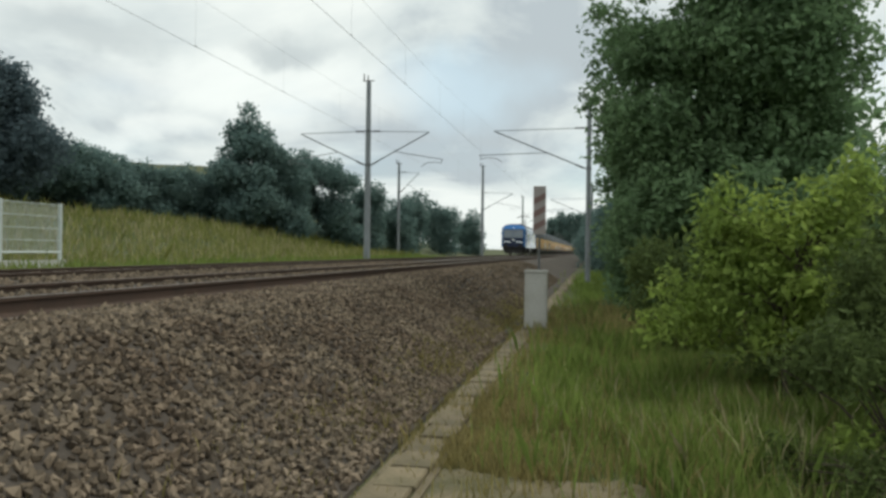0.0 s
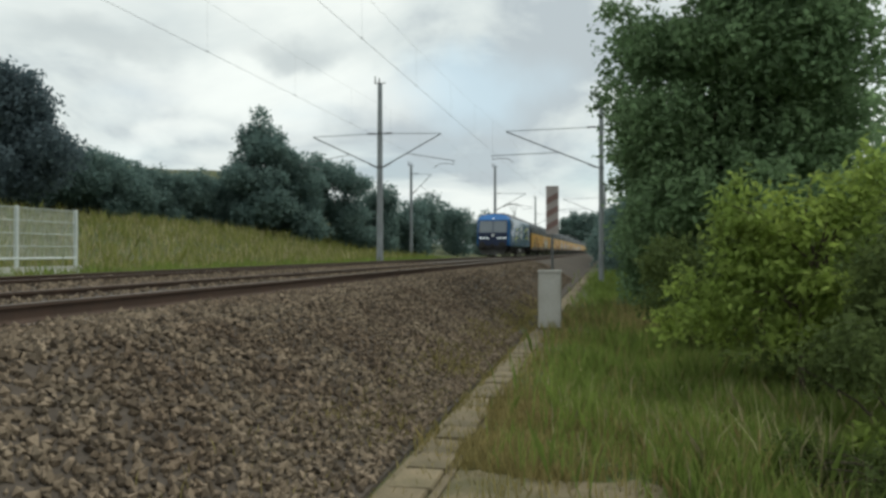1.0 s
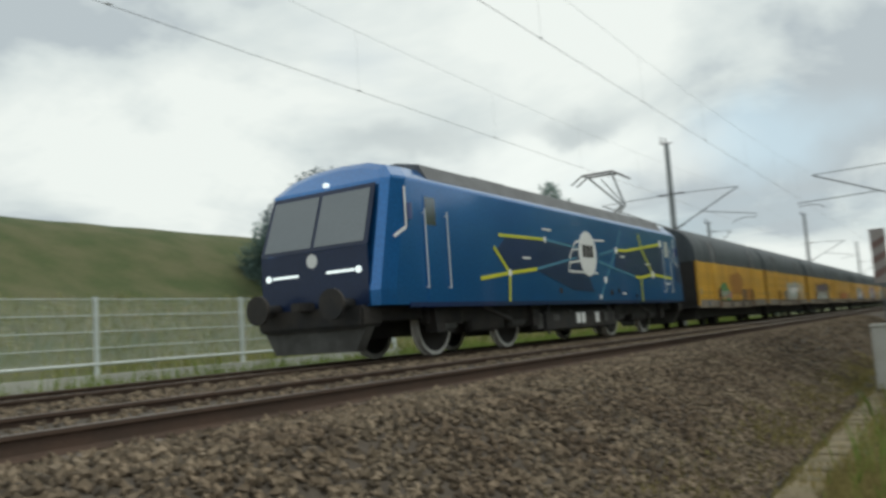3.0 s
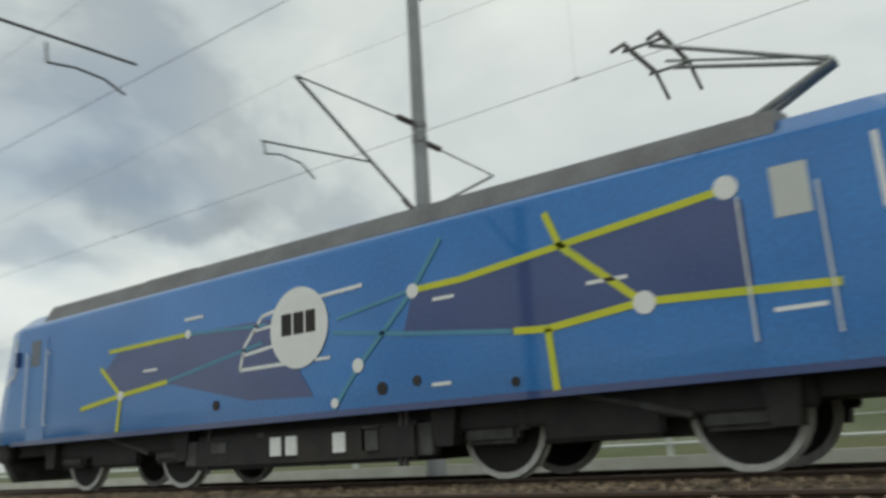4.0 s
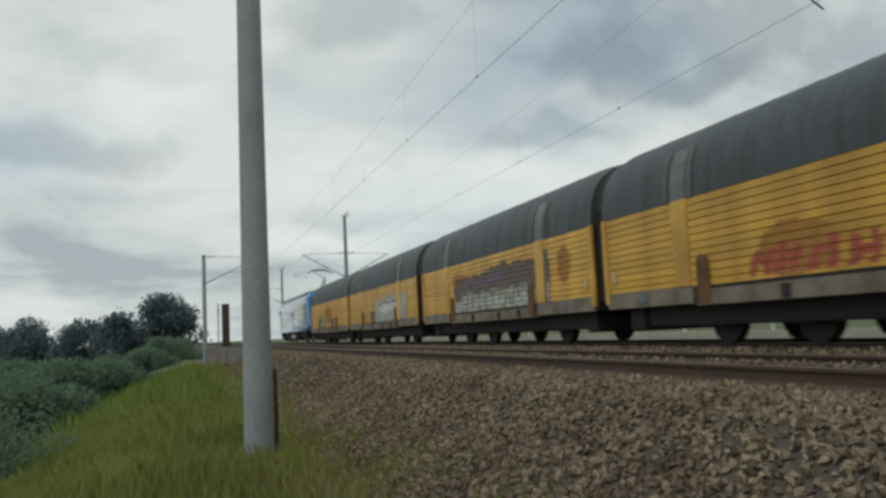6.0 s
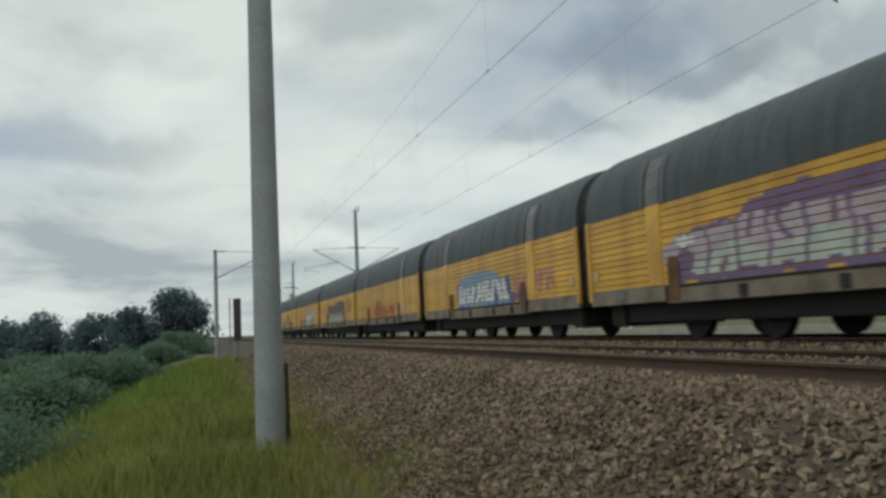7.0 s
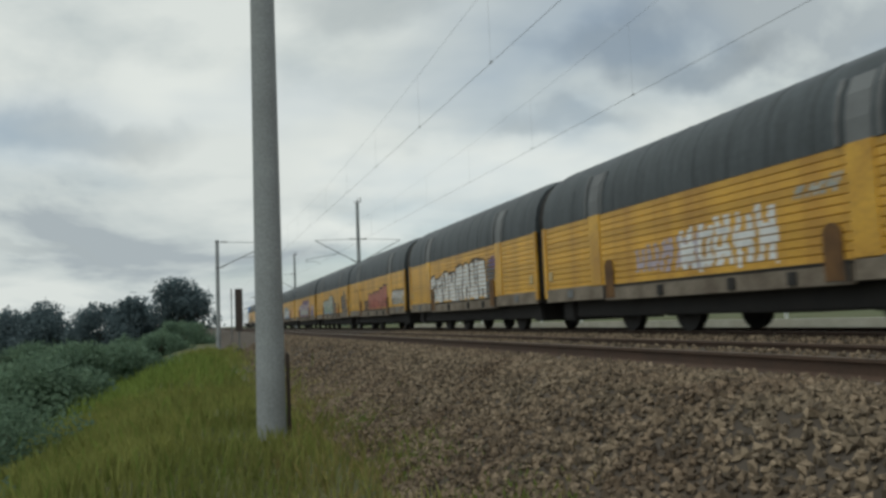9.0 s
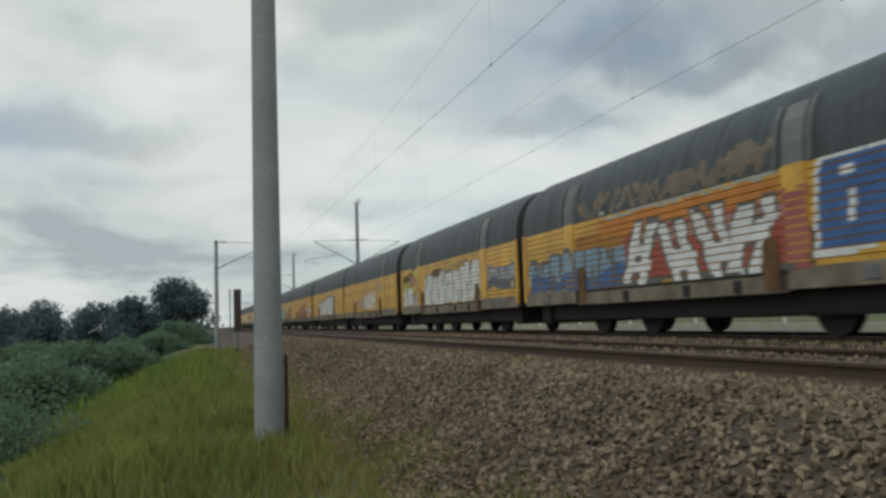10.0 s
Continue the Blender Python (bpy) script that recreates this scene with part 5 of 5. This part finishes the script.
    for y in (-3.5, -1.4, 3.6):
        for s in (-1, 1):
            wheel_parts(w, s * .765, y, .42, rim=False)
            bm = bmesh.new(); box(bm, s * 1.05 - .1, s * 1.05 + .1, y - .3, y + .3, .3, .62, .04)
            box(bm, s * 1.05 - .06, s * 1.05 + .06, y - .75, y + .75, .55, .70, .02)
            part("axle_guard", bm, M["wagon_dark"], w)
    for e in (-1, 1):
        bm = bmesh.new(); box(bm, -1.25, 1.25, e * 5.7 - .3, e * 5.7 + .3, .25, .72, .05); part("end_step", bm, M["wagon_dark"], w)
    bm = bmesh.new(); P_ = [(1.36, .9), (1.36, 2.5)] + [(x * .93, 2.52 + (z - 2.52) * .93) for x, z in ROOF[1:]]; prism(bm, P_ + [(-x, z) for x, z in P_[-2::-1]], "y", h - .06, h + .66); part("gangway_bellows", bm, M["wagon_dark"], w, "dark bellows between two wagon bodies")
    bm = bmesh.new(); box(bm, -1.1, 1.1, 0.6, 2.4, .30, .42, .05); part("brake_gear", bm, M["wagon_dark"], w)
    return w


PAINT = {}
for nm, c in dict(white=(.66, .67, .66), silver=(.36, .37, .34), black=(.03, .03, .032), slate=(.11, .11, .11), green=(.05, .22, .09), teal=(.24, .34, .30), pale=(.40, .46, .43), rose=(.42, .17, .15), rosy=(.33, .10, .09), blue=(.05, .12, .30), sky=(.20, .32, .42), purple=(.15, .105, .20), lilac=(.40, .35, .40), pink=(.40, .20, .18), red=(.34, .07, .05), orange=(.50, .19, .04), rust=(.34, .16, .035), brown=(.10, .07, .05), sand=(.40, .28, .10), dust=(.17, .135, .10), lime=(.50, .46, .10)).items():
    PAINT[nm] = mat(nm + "_spray_paint", [min(0.85, v * 1.2) for v in c], 0.6, second=[v * 0.85 for v in c], scale=3.0, amount=0.8, fine=22)


def R_(ink, y0, y1, z0, z1, slant=0.0):
    return lambda y, z: ink if z0 <= z <= z1 and y0 + slant * (z - z0) <= y <= y1 + slant * (z - z0) else None


def E_(ink, cy, cz, ry, rz):
    return lambda y, z: ink if ((y - cy) / ry) ** 2 + ((z - cz) / rz) ** 2 < 1 else None


def B_(ink, y0, y1, z0, z1, n, slant=0.25, fill=0.62, seed=0, edge=None):
    """A row of n plain slanting bars with crossbars, in place of lettering."""
    rng = random.Random(seed)
    step = (y1 - y0) / n
    bars = [(rng.uniform(-.12, .12), rng.uniform(0.0, .18), rng.choice((-1, 1, 1)), rng.uniform(.15, .7), rng.uniform(.15, .7)) for _ in range(n)]

    def inside(y, z, g):
        u = (z - z0) / (z1 - z0)
        gv, gu = g / step, g / (z1 - z0)
        if not -gu <= u <= 1 + gu:
            return False
        for k, (dx, cut, d, c1, c2) in enumerate(bars):
            v = (y - y0 - k * step) / step - dx - d * slant * (u - .5)
            if u < 1 - cut + gu and (0.05 - gv < v < 0.32 + gv or (fill > .5 and .55 - gv < v < .82 + gv) or (abs(u - c1) < .10 + gu and 0.05 < v < .82) or (abs(u - c2) < .07 + gu and .1 < v < .9)):
                return True
        return False

    def f(y, z):
        if inside(y, z, 0.0):
            return ink
        return edge if edge and inside(y, z, 0.075) else None
    return f


def F_(ink, y0, y1, z0, z1, n, line="slate", second=None, seed=0, rise=0.0, w=0.035):
    """A row of n filled blocks with thin dark lines round and in them, in place of lettering."""
    rng = random.Random(seed)
    step = (y1 - y0) / n
    blocks = [(rng.uniform(-.12, .06), rng.uniform(-.05, .05), rng.uniform(.3, .7), rng.uniform(.12, .3), rng.choice((0, 0, 1, 1, 2)), rng.uniform(.25, .6), rng.uniform(-.25, .25)) for _ in range(n)]

    def f(y, z):
        u = (z - z0) / (z1 - z0)
        q = (y - y0) / step
        k = int(q)
        if q < 0 or k >= n or u < 0:
            return None
        cut, lean, c, half, kind, deep, tilt = blocks[k]
        v = q - k + lean * (u - .5) * 2
        g = w / step
        top = 1 + cut + rise * (q / n - .5) - 0.25 * max(0.0, abs(v - .5) * 2 - .6)
        if u > top:
            return line if u < top + w * 1.6 / (z1 - z0) else None
        if v < g or v > 1 - g:
            return line
        # slits from above, from below, or a short bar within
        if kind == 0 and u > 1 - deep and abs(v - c - tilt * (u - .5)) < 1.3 * g:
            return line
        if kind == 1 and u < deep and abs(v - c - tilt * (u - .5)) < 1.3 * g:
            return line
        if kind == 2 and abs(u - deep) < .05 and abs(v - c) < half:
            return line
        return second if second and u < .42 + .14 * math.sin(y * 3.1) else ink
    return f


TAGS = {
    0: [E_("rust", 0.1, 1.8, 1.3, .42), R_("rust", -1.0, .9, 1.25, 1.7), E_("green", -2.9, 1.25, .45, .28), E_("green", -2.3, 1.45, .6, .3), E_("green", -1.7, 1.2, .5, .25), F_("silver", -3.0, -1.5, 1.08, 1.42, 4, "green", "pink", 1, .1, .03), E_("pink", -1.2, 1.2, .25, .2), R_("brown", .9, 1.9, 1.0, 1.5), E_("rust", 2.4, 1.3, .5, .3)],
    1: [F_("pale", -.5, 4.9, 1.0, 1.95, 6, "silver", "silver", 2, .15, .05), F_("white", .2, 3.2, 1.1, 1.75, 4, "slate", "pale", 3, .1, .03), R_("slate", -1.65, -.6, 1.0, 1.5)],
    2: [E_("rust", -2.4, 1.95, .7, .22), F_("slate", -2.9, 4.2, 1.0, 2.12, 9, "brown", "silver", 4, .15, .05), F_("silver", -2.2, 3.0, 1.08, 1.55, 10, "slate", "pale", 5, .1, .04), B_("purple", -1.8, 1.6, 1.65, 2.05, 6, .3, .3, 5), E_("rust", 5.0, 1.8, .35, .4)],
    3: [E_("rust", -1.0, 1.4, .8, .4), B_("red", -2.0, 2.5, 1.05, 1.5, 7, seed=6), R_("silver", 2.6, 4.4, 1.0, 1.5)],
    4: [R_("blue", -2.5, 2.2, 1.0, 1.75), E_("sky", -.4, 1.75, 1.9, .3), B_("white", -2.3, 2.0, 1.1, 1.7, 5, seed=7, edge="sky"), R_("purple", 2.2, 3.6, 1.0, 1.3), B_("pink", 2.4, 5.2, 1.2, 1.8, 4, seed=8)],
    5: [E_("lilac", -2.9, 1.5, .6, .35), R_("purple", -3.3, 5.3, 1.0, 1.25), E_("purple", 1.0, 2.0, 2.2, .3), F_("lilac", -2.9, 3.4, 1.12, 2.0, 8, "purple", "pale", 9, .3, .045), E_("white", -2.7, 1.75, .3, .1), E_("purple", -2.8, 1.3, .3, .3), E_("purple", 2.9, 1.35, .5, .4), F_("lilac", 4.0, 5.5, 1.1, 1.8, 3, "purple", "purple", 10), E_("blue", 4.5, 1.15, .8, .2)],
    6: [F_("pale", -3.3, -.5, 1.02, 1.93, 4, "slate", "teal", 12, .12), E_("slate", .55, 1.8, .75, .36), F_("pale", -.5, .75, 1.02, 2.08, 1, "slate", "teal", 15), R_("sky", -3.2, .6, 1.02, 1.12), R_("slate", .8, 2.0, 1.0, 1.66), E_("slate", 2.0, 1.5, .1, .2), E_("orange", 2.35, 1.12, .3, .2), R_("brown", 2.75, 3.0, 1.0, 1.7), E_("slate", 4.35, 1.6, .45, .45), E_("slate", 5.15, 1.75, .4, .5), R_("slate", 4.2, 5.5, 1.0, 1.5), F_("rust", 5.5, 6.2, 1.0, 1.75, 1, "brown", "slate", 18), B_("rust", -5.8, -4.3, 1.2, 1.45, 5, .3, .3, 31)],
    7: [B_("rust", -4.8, -2.1, 1.95, 2.22, 8, .3, .3, 13), R_("brown", -2.2, -.9, 1.0, 1.5), F_("rose", -1.2, 3.0, 1.02, 1.9, 5, "black", "rosy", 14, .25, .045), E_("rosy", .2, 1.25, .9, .2), F_("white", 3.98, 6.3, 1.1, 1.75, 4, "black", "silver", 16, .2, .045)],
    8: [F_("white", -3.45, 2.6, 1.02, 2.05, 8, "black", "white", 17, .3, .05), E_("slate", 3.0, 1.75, .35, .4), R_("slate", 2.6, 3.0, 1.0, 1.5), E_("purple", 3.2, 2.0, .25, .2), E_("teal", -3.2, 1.2, .3, .15)],
    9: [B_("lilac", -2.1, 0.2, 1.15, 1.75, 5, .1, seed=19), B_("white", -.6, 2.1, 1.08, 1.95, 5, .05, seed=20), B_("silver", 2.4, 3.3, 1.95, 2.15, 3, seed=21)],
    10: [F_("white", -2.9, 3.35, 1.02, 2.15, 7, "slate", "white", 22, .3), E_("brown", -1.3, 2.1, .6, .14), E_("sand", 1.2, 2.2, .8, .15), F_("lime", -6.25, -3.95, 1.02, 2.25, 3, "black", "white", 24, .25, .06), E_("pink", -4.6, 2.0, .45, .22), E_("black", -5.5, 2.1, .5, .13), E_("white", -5.0, 1.6, .4, .16), F_("silver", 3.98, 6.2, 1.3, 1.9, 6, "blue", "slate", 26)],
    11: [R_("slate", -6.1, -1.1, 1.0, 1.8), F_("sky", -6.1, -1.1, 1.02, 1.85, 8, "slate", "blue", 27, .2, .06), R_("rust", -3.4, -1.0, 1.85, 2.2), E_("brown", 3.6, 1.3, .5, .5), R_("rosy", 3.3, 3.95, 1.0, 2.2), R_("slate", -1.2, 3.6, 1.0, 1.12), R_("red", -1.2, 3.4, 1.1, 2.1), R_("orange", -2.2, 3.44, 2.05, 2.42), R_("pink", -.6, 3.4, 1.75, 2.0), B_("white", -1.0, 3.4, 1.02, 2.2, 4, .45, seed=28, edge="slate"), R_("silver", -2.2, 3.4, 2.44, 2.5), R_("white", 4.05, 6.4, 1.15, 2.5), R_("blue", 4.15, 6.4, 1.22, 2.44), E_("white", 4.75, 2.25, .14, .09), R_("white", 4.6, 4.72, 1.55, 2.0, .2), E_("sky", 5.6, 1.8, .3, .3), B_("dust", -3.2, 3.2, 2.54, 3.05, 9, .5, .62, 40), E_("dust", 2.6, 2.85, .5, .25), E_("dust", 0.9, 2.7, .5, .15)],
    12: [R_("slate", -3.0, 2.0, 1.0, 1.7), B_("sky", -2.8, 1.8, 1.05, 1.7, 6, seed=30)],
}


def paint_wagon(w, layers, seed, over_posts=False):
    """Spray paint on the near side: one thin part for each colour, broken by the gaps between the slats."""
    zs = np.linspace(0.98, 2.52, 13)
    pitch = float(zs[1] - zs[0])
    cell = 0.04
    quads = {}
    for z0 in zs[:-1]:
        for lo, hi in ((0.012, 0.065), (0.065, pitch - 0.011)):
            zc = float(z0) + (lo + hi) / 2
            run, y = None, -6.3
            while y < 6.35:
                ink = None
                n = noise.noise((y * 1.6, zc * 3.0, seed)) * 0.14
                m = noise.noise((y * 2.1 + 9, zc * 2.0, seed)) * 0.08
                x = 1.528 if abs(abs(y + cell / 2) - 3.7) < 0.235 else 1.509
                if x < 1.52 or over_posts:
                    for f in layers:
                        ink = f(y + n, zc + m) or ink
                if run and (run[0] != ink or run[2] != x):
                    quads.setdefault(run[0], []).append((run[1], y, float(z0) + lo, float(z0) + hi, run[2]))
                    run = None
                if ink and not run:
                    run = (ink, y, x)
                y += cell
            if run:
                quads.setdefault(run[0], []).append((run[1], y, float(z0) + lo, float(z0) + hi, run[2]))
    # paint that runs up on to the grey sheeting
    over = {}
    for k in range(8):
        z0, z1 = 2.545 + 0.08 * k, 2.545 + 0.08 * (k + 1)
        y = -6.3
        while y < 6.3:
            zc = (z0 + z1) / 2
            ink = None
            for f in layers:
                ink = f(y + noise.noise((y * 1.6, zc * 3.0, seed)) * 0.2, zc + noise.noise((y * 2.1 + 9, zc * 2.0, seed)) * 0.16) or ink
            if ink:
                over.setdefault(ink, []).append((y, y + cell, z0, z1))
            y += cell
    zr, xr = [z for _, z in ROOF], [x for x, _ in ROOF]
    for ink, qs in over.items():
        V, F = [], []
        for y0, y1, z0, z1 in qs:
            o = len(V)
            xa, xb = float(np.interp(z0, zr, xr)) + .005, float(np.interp(z1, zr, xr)) + .005
            V += [(xa, y0, z0), (xa, y1, z0), (xb, y1, z1), (xb, y0, z1)]
            F.append((o, o + 1, o + 2, o + 3))
        tagged(pydata("spray_paint", V, F, PAINT[ink], w, ink + " spray paint on the grey sheeting"), kind="stuff")
    for ink, qs in quads.items():
        V, F = [], []
        for y0, y1, z0, z1, x in qs:
            o = len(V)
            V += [(x, y0, z0), (x, y1, z0), (x, y1, z1), (x, y0, z1)]
            F.append((o, o + 1, o + 2, o + 3))
        tagged(pydata("spray_paint", V, F, PAINT[ink], w, ink + " spray paint on the slats"), kind="stuff")


loco, loco_wheels = build_loco()
wagon = build_wagon()
WAGONS = [wagon] + [copy_thing(wagon, pose(0, 0, 0)) for _ in range(17)]
SPRAYED = {0: "green and rust-coloured", 1: "silver", 2: "dark grey", 3: "faded red", 4: "blue", 5: "pale lilac", 6: "pale teal", 7: "rose-red and white", 8: "white and grey", 9: "pale lilac", 10: "large white", 11: "blue, red and white", 12: "grey and blue"}
for i, layers in TAGS.items():
    paint_wagon(WAGONS[i], layers, i, over_posts=i in (10, 11))
    WAGONS[i]["label"] = "yellow slatted car carrier wagon sprayed with " + SPRAYED[i] + " graffiti"


# ---------------------------------------------------------------- the train's run
def loco_y(t):
    """Place of the loco's middle along the far track."""
    return 107.7 - 29.19 * t if t < 4.6 else -26.57 - 28.22 * (t - 4.6)


def motions():
    times = [0.0, 1.0, 2.0, 3.0, 4.0, 4.4, 4.6, 4.8, 5.2, 6.0, 7.0, 8.0, 9.0, 10.0]
    walk(loco, [(t, pose(FAR_X, loco_y(t), 0)) for t in times])
    for i, w in enumerate(WAGONS):
        back = 10.6 + 6.75 + 13.5 * i + (0.1 if i % 2 == 0 else -0.1)
        walk(w, [(t, pose(FAR_X, loco_y(t) + back, 0)) for t in times])
    for w in loco_wheels:
        x, y, z = w.matrix_basis.translation
        walk(w, [(k / 30, pose(x, y, z, 88.0 * k, 0, 0)) for k in range(0, 301)])


motions()
